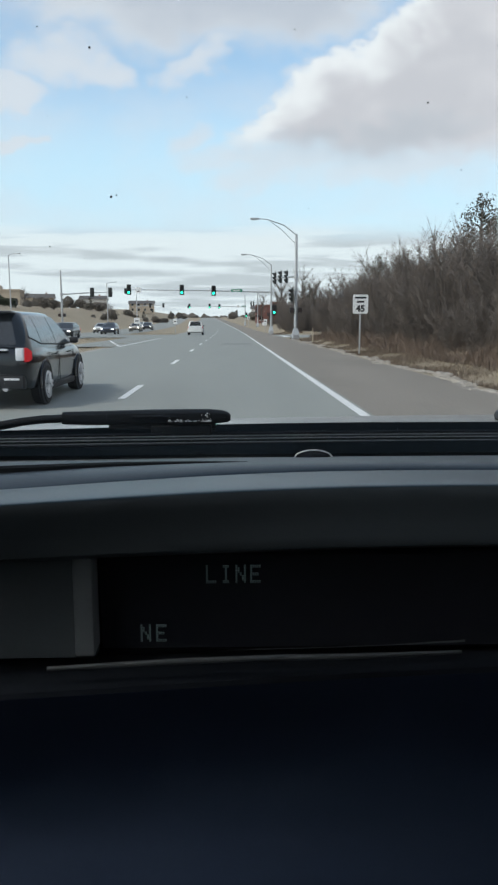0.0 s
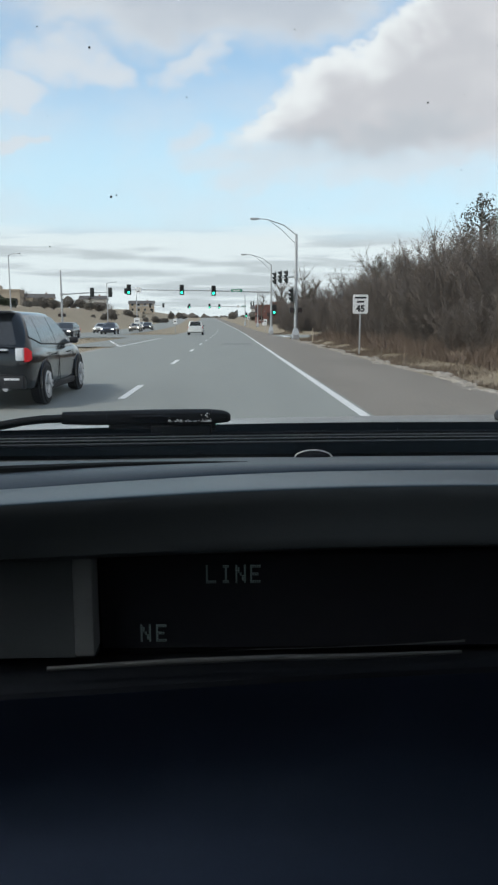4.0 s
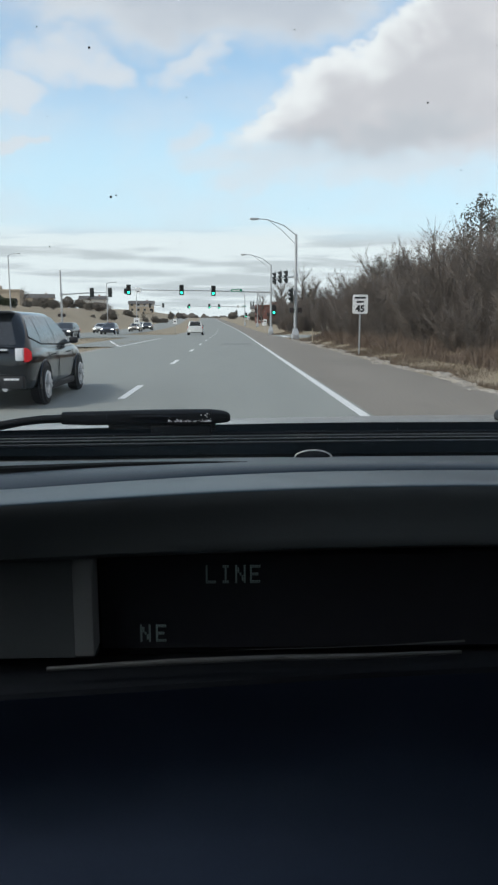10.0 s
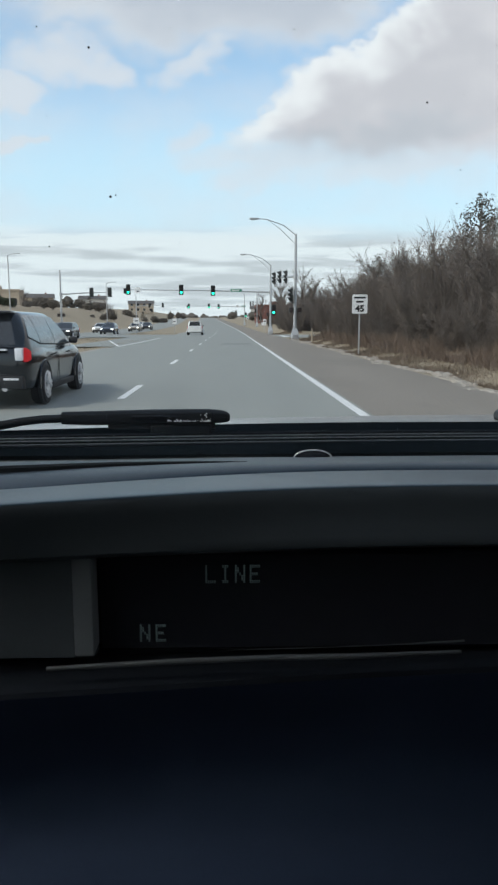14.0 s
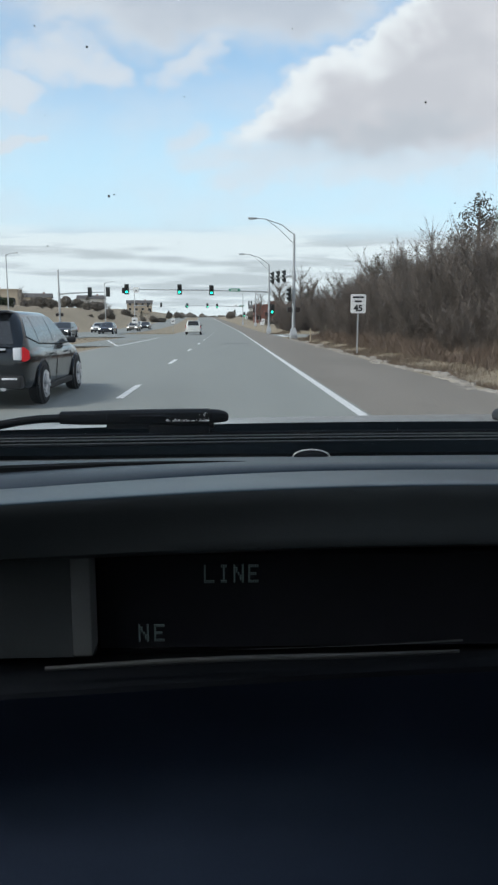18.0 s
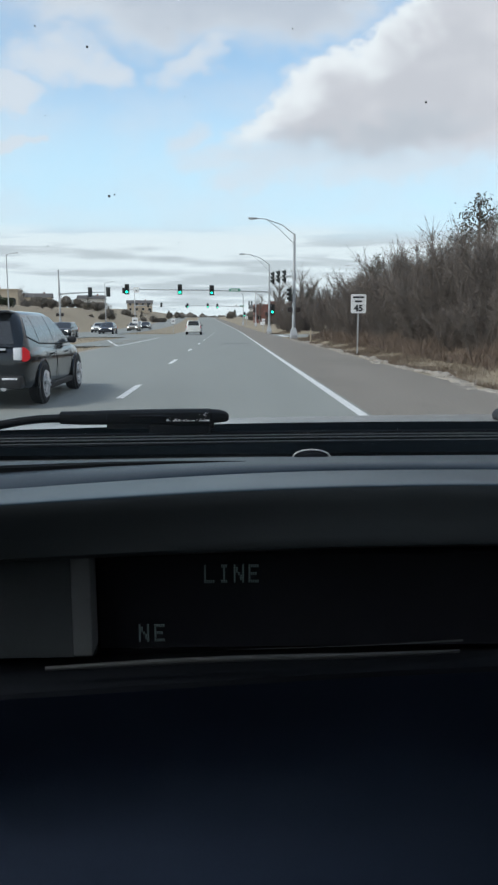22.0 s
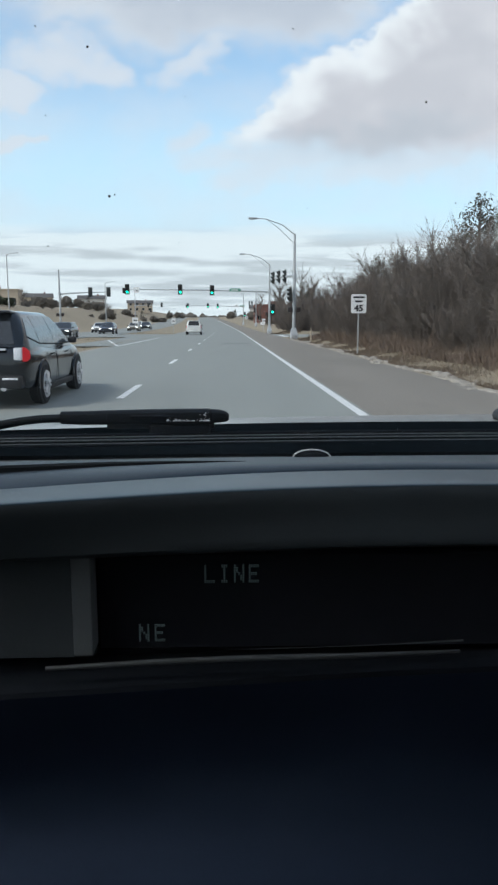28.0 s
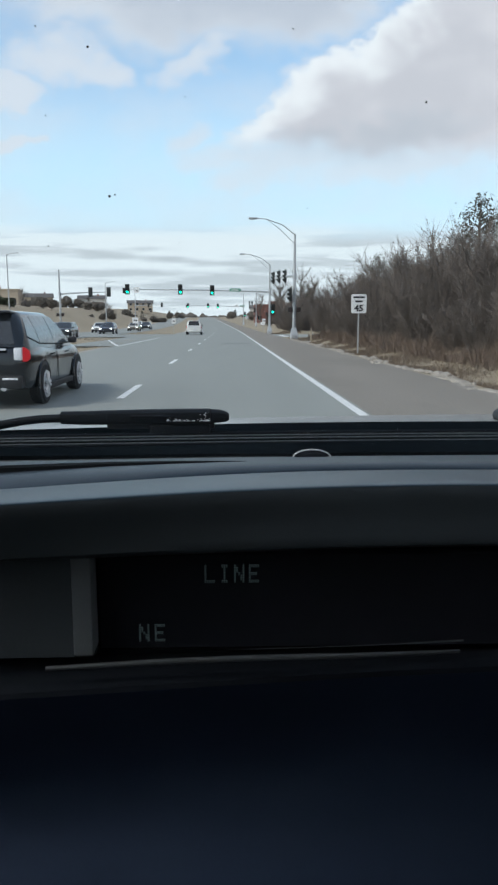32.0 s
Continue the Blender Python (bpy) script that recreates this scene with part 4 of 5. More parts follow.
# ---- signals, lamps and signs ----
def signal_head(parent, x, y, z, yaw=0, lit=True, lens=0.16):
    """A three-lens signal with visors and a back plate; it faces -y when yaw is 0."""
    m = pose(x, y, z, 0, 0, yaw)

    def put(name, bm, material, up, label=""):
        bm.transform(m)
        return part(name, bm, material, up, label)
    head = put("signal_head", box(-0.19, 0.19, -0.12, 0.10, -0.56, 0.56, 0.03, None, 2), BLACKPAINT, parent, "black three-lens signal showing green" if lit else "black signal seen from its side")
    put("back_plate", box(-0.30, 0.30, 0.0, 0.02, -0.68, 0.68, 0.008), BLACKPAINT, head)
    for k, dz in enumerate((0.36, 0, -0.36)):
        on = lit and k == 2
        b = disc(lens, -0.02, 0.02, 18)
        b.transform(Matrix.Translation((0, -0.135, dz)) @ Matrix.Rotation(radians(90), 4, "Z"))
        put("lens", b, GREENLAMP if on else DARKLENS, head, "green lens, lit" if on else "")
        v = bmesh.new()
        for j in range(9):
            a = radians(-20 + 220 * j / 8)
            c, s_ = math.cos(a) * (lens + 0.015), math.sin(a) * (lens + 0.015)
            v.verts.new((c, -0.12, dz + s_))
            v.verts.new((c, -0.12 - 0.22 * (0.5 + 0.5 * max(0, math.sin(a))), dz + s_))
        v.verts.ensure_lookup_table()
        for j in range(8):
            v.faces.new((v.verts[2 * j], v.verts[2 * j + 1], v.verts[2 * j + 3], v.verts[2 * j + 2]))
        bmesh.ops.solidify(v, geom=v.faces[:], thickness=0.008)
        put("visor", v, BLACKPAINT, head)
    return head


def mast(at, height, arm, label, heads, luminaire=True, side_head=None, signs=(), crossing=True):
    """A signal mast: a tapered pole, an arm with heads along it, and a street lamp on top."""
    t = thing("signal_mast", at, 0, label, "traffic signal", "signal masts")
    part("base", box(-0.32, 0.32, -0.32, 0.32, -0.15, 0.35, 0.06), STEEL, t)
    part("pole", tube([(0, 0, 0.2), (0, 0, height * 0.5), (0, 0, height)], [0.17, 0.14, 0.10], 12), STEEL, t, "grey galvanised pole")
    a, z = Vector(arm), 5.55
    n = a.length
    part("arm", tube([(0, 0, z), tuple(a * 0.5 + Vector((0, 0, z + 0.22))), tuple(a + Vector((0, 0, z + 0.3)))], [0.12, 0.09, 0.05], 10), STEEL, t)
    part("collar", tube([(0, 0, z - 0.25), (0, 0, z + 0.25)], 0.2, 12), STEEL, t)
    for f, yaw, lit in heads:
        p = a * f
        zz = z + 0.3 * min(1, f * 1.5)
        signal_head(t, p.x, p.y - 0.15, zz, yaw, lit)
        if f > 0.96 and lit:
            twin = part("arrow_signal", box(p.x - 0.62, p.x - 0.24, p.y - 0.27, p.y - 0.05, zz - 0.56, zz + 0.18, 0.03, None, 2), BLACKPAINT, t, "black two-lens turn signal, unlit")
            for dz in (-0.36, 0.0):
                lens = disc(0.15, -0.02, 0.02, 18)
                lens.transform(Matrix.Translation((p.x - 0.43, p.y - 0.285, zz + dz)) @ Matrix.Rotation(radians(90), 4, "Z"))
                part("lens", lens, DARKLENS, twin)
    if side_head:
        signal_head(t, side_head[0], side_head[1], side_head[2], side_head[3], side_head[4])
    for f, w, h, m_, nm in signs:
        p = a * f
        board = part(nm, box(p.x - w / 2, p.x + w / 2, p.y - 0.17, p.y - 0.14, z + 0.22 - h / 2, z + 0.22 + h / 2, 0.01), m_, t)
        if nm == "turn_sign":
            bend_ = [(p.x - 0.14, p.y - 0.176, z + 0.0), (p.x - 0.13, p.y - 0.176, z + 0.16), (p.x - 0.07, p.y - 0.176, z + 0.28), (p.x + 0.04, p.y - 0.176, z + 0.37)]
            part("arrow_shaft", tube(bend_, 0.035, 6), SIGNBLACK, board)
            part("arrow_head", plate([(p.x - 0.02, p.y - 0.176, z + 0.46), (p.x + 0.09, p.y - 0.176, z + 0.27), (p.x + 0.20, p.y - 0.176, z + 0.46)], 0.008, (0, -1, 0)), SIGNBLACK, board, "", False)
        elif nm == "street_sign":
            for dz in (-1, 1):
                part("sign_border", box(p.x - w / 2 + 0.02, p.x + w / 2 - 0.02, p.y - 0.176, p.y - 0.171, z + 0.22 + dz * (h / 2 - 0.035) - 0.012, z + 0.22 + dz * (h / 2 - 0.035) + 0.012, 0), SIGNWHITE, board)
            part("print_bar", box(p.x - w * 0.36, p.x + w * 0.30, p.y - 0.176, p.y - 0.171, z + 0.15, z + 0.28, 0), SIGNWHITE, board, "pale bar of unreadable print")
        else:
            part("print_bar", box(p.x - w * 0.2, p.x + w * 0.2, p.y - 0.176, p.y - 0.171, z + 0.02, z + 0.14, 0), SIGNBLACK, board)
    if crossing:
        for s_, y_ in ((-1, 0.0), (1, -0.1)):
            box_ = part("crossing_signal", box(s_ * 0.36 - 0.2, s_ * 0.36 + 0.2, y_ - 0.18, y_ + 0.08, 2.35, 2.80, 0.03, None, 2), BLACKPAINT, t, "black crossing signal, unlit")
            part("crossing_lens", box(s_ * 0.36 - 0.15, s_ * 0.36 + 0.15, y_ - 0.185, y_ - 0.179, 2.41, 2.74, 0), DARKLENS, box_)
        part("base_cover", loft([[(c * 0.34, d * 0.34, 0.35) for c, d in ((-1, -1), (1, -1), (1, 1), (-1, 1))], [(c * 0.19, d * 0.19, 0.95) for c, d in ((-1, -1), (1, -1), (1, 1), (-1, 1))]]), STEEL, t)
    if luminaire:
        part("lamp_arm", tube([(0, 0, height - 0.1), (-1.1, 0, height + 0.75), (-2.6, 0, height + 1.25), (-3.4, 0, height + 1.3)], [0.05, 0.045, 0.04, 0.035], 8), STEEL, t)
        part("lamp_brace", tube([(0, 0, height - 0.9), (-1.3, 0, height + 0.35), (-2.4, 0, height + 1.15)], 0.03, 8), STEEL, t)
        lamp = part("lamp_head", box(-4.1, -3.3, -0.14, 0.14, height + 1.22, height + 1.38, 0.05, None, 2), STEEL, t)
        part("lamp_glass", box(-4.0, -3.6, -0.1, 0.1, height + 1.18, height + 1.225, 0.02), CLEARLAMP, lamp)
    return t


NEAR, FAR = 66.0, 100.0
mast((5.9 + float(bend(NEAR)), NEAR, float(land(5.9, NEAR)) + 0.1), 9.2, (-1.6, 9.5, 0), "grey signal mast with street lamp beside the side road",
     [(0.35, -100, False), (0.6, -100, False), (0.85, -100, False)], side_head=(-0.35, -0.1, 3.9, -80, False))
mast((5.6 + float(bend(FAR)), FAR, float(land(5.6, FAR)) + 0.1), 9.2, (-19.5, 0, 0), "grey signal mast with three green signals over the road",
     [(0.40, 0, True), (0.62, 0, True), (0.985, 0, True)], side_head=(0.42, -0.15, 3.2, 0, True),
     signs=[(0.24, 1.5, 0.42, SIGNGREEN, "street_sign"), (0.92, 0.7, 0.75, SIGNWHITE, "lane_sign")])
mast((-24.5 + float(bend(108)), 108, float(land(-24.5, 108)) + 0.05), 9.0, (7.5, 0, 0), "grey signal mast across the opposite carriageway", [(0.6, 180, False), (0.95, 180, False)],
     luminaire=False)


FURTHER = 225.0
mast((7.0 + float(bend(FURTHER)), FURTHER, float(land(7.0, FURTHER)) + 0.1), 9.2, (-17.5, 0, 0), "far grey signal mast with green signals and a turn sign",
     [(0.45, 0, True), (0.62, 0, True), (0.97, 0, True)], side_head=(0.42, -0.15, 3.2, 0, True),
     signs=[(0.12, 0.75, 0.75, SIGNWHITE, "turn_sign"), (0.02, 1.4, 0.4, SIGNGREEN, "street_sign")])
mast((8.2 + float(bend(FURTHER - 40)), FURTHER - 40, float(land(8.2, FURTHER - 40)) + 0.1), 9.0, (-1.6, 9.5, 0), "far grey signal mast beside the second side road",
     [(0.5, -100, False), (0.85, -100, False)], side_head=(-0.35, -0.1, 3.9, -80, False), luminaire=False)
mast((-26.0 + float(bend(FURTHER)), FURTHER, float(land(-26.0, FURTHER)) + 0.1), 9.0, (9.0, 0, 0), "far grey signal mast over the opposite carriageway",
     [(0.45, 180, False), (0.9, 180, False)], luminaire=False)


def speed_sign(x, y):
    t = thing("speed_limit_sign", (x + float(bend(y)), y, float(land(x, y))), 2, "white speed limit sign reading 45 on a steel post", "road sign")
    part("post", box(-0.035, 0.035, 0, 0.04, -0.3, 2.95, 0.006), STEEL, t)
    board = plate([(xx, -0.012, zz) for xx, _, zz in [(a, 0, b) for a, b in ((-0.38, 2.05), (0.38, 2.05), (0.38, 2.97), (-0.38, 2.97))]], 0.01, (0, 1, 0))
    bmesh.ops.bevel(board, geom=[e for e in board.edges if abs(e.verts[0].co.y - e.verts[1].co.y) > 0.005], offset=0.04, segments=3, affect="EDGES")
    face = part("board", board, SIGNWHITE, t, "white board with black print")
    me = lettering("45", 0.42, 0.003)
    me.transform(Matrix.Translation((0, -0.016, 2.28)) @ Matrix.Diagonal((1.05, 1, 1, 1)))
    part("number", me, SIGNBLACK, face)
    for z, w, h in ((2.82, 0.56, 0.09), (2.62, 0.36, 0.09)):
        me = box(-w / 2, w / 2, -0.017, -0.013, z - h / 2, z + h / 2, 0.001)
        part("print_bar", me, SIGNBLACK, face)
    for z in (2.15, 2.9):
        part("bolt", disc(0.018, -0.012, 0.012, 10, 0, (0, 0, 0)), STEEL, t).matrix_basis = pose(0, -0.02, z, 0, 0, 90)
    return t


speed_sign(6.4, 36.0)
speed_sign(6.9, 205.0)


def board_sign(x, y, w, h, top, label, printed=True):
    """A small white sign board on a steel post, facing the road."""
    t = thing("sign_board", (x + float(bend(y)), y, float(land(x, y))), 0, label, "road sign", "small sign boards")
    part("post", box(-0.03, 0.03, 0, 0.04, -0.3, top - 0.05, 0.005), STEEL, t)
    face = part("board", box(-w / 2, w / 2, -0.02, 0.0, top - h, top, 0.008), SIGNWHITE, t, "white board")
    if printed:
        part("print_bar", box(-w * 0.3, w * 0.3, -0.026, -0.021, top - 0.62 * h, top - 0.42 * h, 0), SIGNBLACK, face)
    for z in (top - h + 0.06, top - 0.06):
        part("bolt", disc(0.014, -0.01, 0.01, 8), STEEL, t).matrix_basis = pose(0, -0.024, z, 0, 0, 90)
    return t


board_sign(-12.4, 98.0, 0.75, 0.75, 2.2, "white keep-clear board on a post in the median")
board_sign(-8.3, 112.0, 0.6, 0.75, 2.1, "white board on a post at the median's end")
board_sign(6.6, 132.0, 0.6, 0.75, 2.3, "white road sign on a post beside the shoulder")
board_sign(7.4, 148.0, 0.9, 0.6, 1.5, "low white board on a post in the verge", False)


def post(x, y, h, r, label, material, name, category):
    t = thing(name, (x + float(bend(y)), y, float(land(x, y))), 0, label, category)
    part("shaft", tube([(0, 0, -0.1), (0, 0, h * 0.6), (0, 0, h)], [r, r * 0.9, r * 0.75], 8), material, t)
    part("cap", tube([(0, 0, h - 0.01), (0, 0, h + 0.03)], [r * 0.9, r * 0.5], 8), material, t)
    return t


post(7.0, 62, 1.1, 0.06, "short yellowish marker post in the verge", TANWALL, "marker_post", "post")
for x, y, h in ((-33, 92, 9.5), (-41, 140, 10), (-28, 175, 10)):
    t = post(x, y, h, 0.12, "tall grey lamp post beside the far carriageway", STEEL, "lamp_post", "lamp post")
    part("bracket", tube([(0, 0, h - 0.1), (0.8, 0, h + 0.25), (1.8, 0, h + 0.3)], [0.05, 0.045, 0.04], 8), STEEL, t)
    part("lamp_head", box(1.6, 2.3, -0.13, 0.13, h + 0.25, h + 0.38, 0.04), STEEL, t)


# ---- buildings ----
def building(name, at, turn, w, d, h, wall, label, gable=True, windows=4, floors=1):
    t = thing(name, at, turn, label, "building", "roadside buildings")
    part("wall", box(-w / 2, w / 2, -d / 2, d / 2, -0.6, h, 0.02), wall, t)
    if gable:
        ov, rh = 0.5, min(d, w) * 0.21
        bm = bmesh.new()
        pts = [(-w / 2 - ov, -d / 2 - ov, h), (-w / 2 - ov, d / 2 + ov, h), (-w / 2 - ov, 0, h + rh)]
        a = [bm.verts.new(p) for p in pts]
        b = [bm.verts.new((-p[0], p[1], p[2])) for p in pts]
        bm.faces.new(a)
        bm.faces.new(b[::-1])
        for k in range(3):
            bm.faces.new((a[k], a[(k + 1) % 3], b[(k + 1) % 3], b[k]))
        bmesh.ops.recalc_face_normals(bm, faces=bm.faces)
        roof = part("roof", bm, ROOFMAT, t, "", False)
        part("chimney", box(w * 0.2, w * 0.2 + 0.7, -0.3, 0.4, h + rh * 0.4, h + rh + 0.6, 0.03), BRICK, roof)
    else:
        roof = part("roof", box(-w / 2 - 0.15, w / 2 + 0.15, -d / 2 - 0.15, d / 2 + 0.15, h, h + 0.5, 0.04), wall, t, "flat roof with a parapet")
        part("roof_unit", box(-w * 0.2, w * 0.15, -1.2, 1.2, h + 0.5, h + 1.6, 0.05), wall, roof)
    for fl in range(floors):
        z = 0.9 + fl * 2.8
        for k in range(windows):
            x = -w / 2 + w * (k + 0.5) / windows
            win = part("window", box(x - 0.6, x + 0.6, -d / 2 - 0.03, -d / 2 + 0.1, z, z + 1.3, 0.01), CARGLASS, t)
            part("window_frame", box(x - 0.68, x + 0.68, -d / 2 - 0.06, -d / 2 - 0.031, z - 0.1, z - 0.01, 0.01), PALEWALL, win)
    part("door", box(w / 2 - 1.5, w / 2 - 0.6, -d / 2 - 0.04, -d / 2 + 0.1, 0, 2.1, 0.01), TRIMBLACK, t)
    return t


def on_land(x, y):
    return (x + float(bend(y)), y, float(land(x, y)) - 0.1)


building("brick_building", on_land(27, 190), 0, 20, 12, 5.0, BRICK, "long red-brown brick building with a flat roof", False, 6)
building("brick_building", on_land(20, 250), 0, 16, 12, 5.5, BRICK, "dark red-brown brick building with a stepped parapet", False, 5)
for x, y, w, wall, tr, lab in ((-78, 330, 12, TANWALL, 10, "tan house with a dark gabled roof on the rise"), (-102, 350, 14, PALEWALL, -8, "pale house with a dark gabled roof"),
                               (-60, 370, 13, PALEWALL, 5, "pale far house among trees"), (-128, 340, 14, TANWALL, 0, "tan house among dark trees"),
                               (-40, 420, 14, TANWALL, 6, "far tan house at the bend"), (-120, 270, 16, PALEWALL, 12, "pale house with a dark roof far off"),
                               (30, 400, 18, PALEWALL, 0, "pale building far along the road")):
    building("house", on_land(x, y), tr, w, 9, 4.8, wall, lab, True, 4, 2 if w == 14 else 1)
building("tan_building", on_land(-62, 200), 8, 15, 9, 4.0, TANWALL, "low tan building with a flat roof by the turning", False, 5)


def tower_house(x, y):
    """A pale house with a little tower and a pointed cap, on the rise."""
    t = building("tower_house", on_land(x, y), 6, 11, 8, 4.2, PALEWALL, "pale house with a small pointed tower on the rise", True, 4)
    tower = part("tower", box(-1.3, 1.3, -1.3, 1.3, 3.8, 9.4, 0.04), PALEWALL, t)
    cap = bmesh.new()
    bmesh.ops.create_cone(cap, cap_ends=True, segments=4, radius1=2.2, radius2=0.05, depth=2.2, matrix=Matrix.Translation((0, 0, 10.5)) @ Matrix.Rotation(radians(45), 4, "Z"))
    part("tower_cap", cap, ROOFMAT, tower, "", False)
    for dx in (-0.55, 0.55):
        part("tower_window", box(dx - 0.3, dx + 0.3, -1.34, -1.28, 7.2, 8.6, 0.01), CARGLASS, tower)


tower_house(-72, 235)


def far_woods():
    """A low broken line of woods and roofs along the horizon."""
    r = np.random.RandomState(8)
    verts, faces = [], []
    for k in range(1500):
        a = r.uniform(-0.62, 0.62)
        d = r.uniform(660, 1150)
        x, y = d * math.sin(a), d * math.cos(a)
        h = r.uniform(2.0, 5.0) * (0.45 + 0.75 * math.sin(a * 23) ** 2) + 0.8
        w = h * r.uniform(0.5, 1.0)
        b = len(verts)
        for z, q in ((-1.0, 1.0), (h * 0.45, 1.1), (h * 0.8, 0.7), (h, 0.2)):
            for m in range(5):
                t = 2 * math.pi * m / 5 + k
                verts.append((x + w * q * math.cos(t) * r.uniform(0.8, 1.2), y + w * q * math.sin(t), 6.0 + z))
        for ring in range(3):
            for m in range(5):
                faces.append((b + ring * 5 + m, b + ring * 5 + (m + 1) % 5, b + ring * 5 + 5 + (m + 1) % 5, b + ring * 5 + 5 + m))
        faces.append(tuple(b + 15 + m for m in range(5)))
    return tagged(part("far_woods", soup("far_woods", verts, faces), COPSE), "far dark woods along the skyline", "woods", "", "stuff")


far_woods()


def copse(x, y, w, h, seed):
    """A rounded brown clump of trees, seen far off."""
    r = np.random.RandomState(seed)
    t = thing("copse", on_land(x, y), 0, "rounded dark brown clump of winter trees", "trees", "far clumps of trees")
    lobes = [(r.uniform(-0.5, 0.5) * w, r.uniform(-1, 1), r.uniform(0.28, 0.95) * h) for _ in range(max(4, int(w / 1.6)))]
    limbs, pts = [], []
    for lx, ly, lh in lobes:
        limbs.append((Vector((lx, ly, -0.2)), Vector((lx, ly, lh * 0.8)), 0.16, 0.05))
        for k in range(620):
            d = r.normal(size=3)
            d /= np.linalg.norm(d)
            q = 0.55 + abs(r.normal(0, 0.26))
            pts.append((lx + d[0] * lh * 0.62 * q, ly + d[1] * lh * 0.5 * q, max(0.1, lh * 0.46 + d[2] * lh * 0.48 * q)))
    part("trunk", sticks("trunk", limbs, 5), BARK, t)
    core = bmesh.new()
    for lx, ly, lh in lobes:
        made = bmesh.ops.create_icosphere(core, subdivisions=3, radius=1, matrix=Matrix.Translation((lx, ly, lh * 0.5)) @ Matrix.Diagonal((lh * 0.40, lh * 0.3, lh * 0.34, 1)))
        for v in made["verts"]:
            v.co += Vector((r.normal(0, 0.22), r.normal(0, 0.15), r.normal(0, 0.24)))
            v.co.z = max(v.co.z, 0.05)
    part("thicket", core, COPSE, t, "", False)
    part("crown", flakes("crown", pts, 0.17, seed), COPSE, t)
    return t


r = random.Random(19)
for k in range(17):
    x = -26 - 7.5 * k + r.uniform(-3, 3)
    copse(x, 262 + r.uniform(-35, 30) + 0.25 * abs(x), r.uniform(6, 13), r.uniform(3.6, 6.2), 100 + k)
for x, y, w, h in ((-34, 205, 8, 3.6), (-44, 178, 7, 3.2), (-58, 160, 9, 3.4), (19, 215, 9, 4.5), (26, 232, 10, 5.0), (16, 300, 9, 5), (22, 330, 12, 5.5), (12, 380, 9, 5), (-20, 420, 10, 5), (34, 260, 12, 5.5)):
    copse(x, y, w, h, 400 + int(abs(x) * 3 + y))


# ---- the car: cabin, dashboard, windscreen ----
def low(fwd, deg):
    """Height of a point fwd metres ahead of the eye and deg degrees below its level."""
    return EYE_Z - fwd * math.tan(radians(deg))


def swept(rows, x0, x1, n=60, hold=0.24):
    """A skin over rows (ahead, height, slant, bow) that runs across the car."""
    bm = bmesh.new()
    grid = []
    for i in range(n + 1):
        x = x0 + (x1 - x0) * i / n
        e = hold * math.tanh(x / hold)
        grid.append([bm.verts.new((x, f + s * e + b * e * e, z)) for f, z, s, b in rows])
    for a, b in zip(grid, grid[1:]):
        for k in range(len(rows) - 1):
            bm.faces.new((a[k], b[k], b[k + 1], a[k + 1]))
    bmesh.ops.recalc_face_normals(bm, faces=bm.faces)
    return bm


dashboard = thing("dashboard", (0, 0, 0), 0, "dark grained vinyl dashboard with a black display window", "dashboard")
def profile(ahead, deg, rows):
    """Rows of a padded skin that comes towards the eye: each row's angle below the eye's level and the skin's tilt on the way to it."""
    out = []
    for d, tilt, slant, bow in rows:
        t = math.tan(radians(tilt))
        ahead *= (t + math.tan(radians(deg))) / (t + math.tan(radians(d)))
        deg = d
        out.append((ahead, low(ahead, d), slant, bow))
    return out


def leaning(deg):
    """Slant and bow of the pad's rows, which run more askew the nearer they lie."""
    q = (deg - 10.36) / 1.5
    return 0.062 + 0.151 * q, -0.09 - 0.683 * q


pad = [(0.79, low(0.77, 11.0), 0.062, -0.09), (0.775, low(0.775, 10.53), 0.066, -0.11)]
pad += profile(0.775, 10.53, [(d, t, *leaning(d)) for d, t in ((10.58, -9.2), (10.64, -9.2), (10.71, -9.2), (10.78, -9), (10.86, -8.8), (10.94, -8.5), (11.03, -7.5), (11.12, -5), (11.21, -2), (11.30, 2),
                                                               (11.40, 6), (11.51, 10), (11.62, 15), (11.72, 21), (11.80, 30), (11.86, 42))])
roll = [pad[-1], (0.522, low(0.522, 11.91), 0.205, -0.72)]
roll += profile(0.522, 11.91, [(12.1, -6.5, 0.203, -0.71), (12.3, -6.2, 0.20, -0.70), (12.5, -6, 0.198, -0.69), (12.7, -5.5, 0.195, -0.68), (12.88, -4.5, 0.192, -0.66), (13.0, -3, 0.19, -0.65), (13.08, 0, 0.188, -0.64),
                               (13.14, 8, 0.187, -0.63), (13.19, 22, 0.186, -0.62), (13.24, 45, 0.185, -0.61), (13.28, 70, 0.185, -0.61)])
part("top_pad", swept(pad, -0.715, 0.715, 110, 0.27), MATTEVINYL, dashboard, "grained grey-black vinyl pad behind a long groove")
# Added pale tube stands for light caught on the pad's back lip.
part("pad_welt", tube([(x, pad[1][0] + pad[1][2] * e + pad[1][3] * e * e, pad[1][1]) for x, e in [(x, 0.27 * math.tanh(x / 0.27)) for x in [-0.30 + 0.04 * k for k in range(24)]]], 0.0010, 6), GLINT, dashboard, "pale tube painting the light caught by the far edge of the pad")
part("front_roll", swept(roll, -0.715, 0.715, 110, 0.27), VINYL, dashboard, "smoother blue-grey padded roll along the dashboard, sky sheen painted in")
BACK = Matrix.Translation((0, 0, EYE_Z)) @ Matrix.Diagonal((1.235, 1.235, 1.235, 1)) @ Matrix.Translation((0, 0, -EYE_Z))


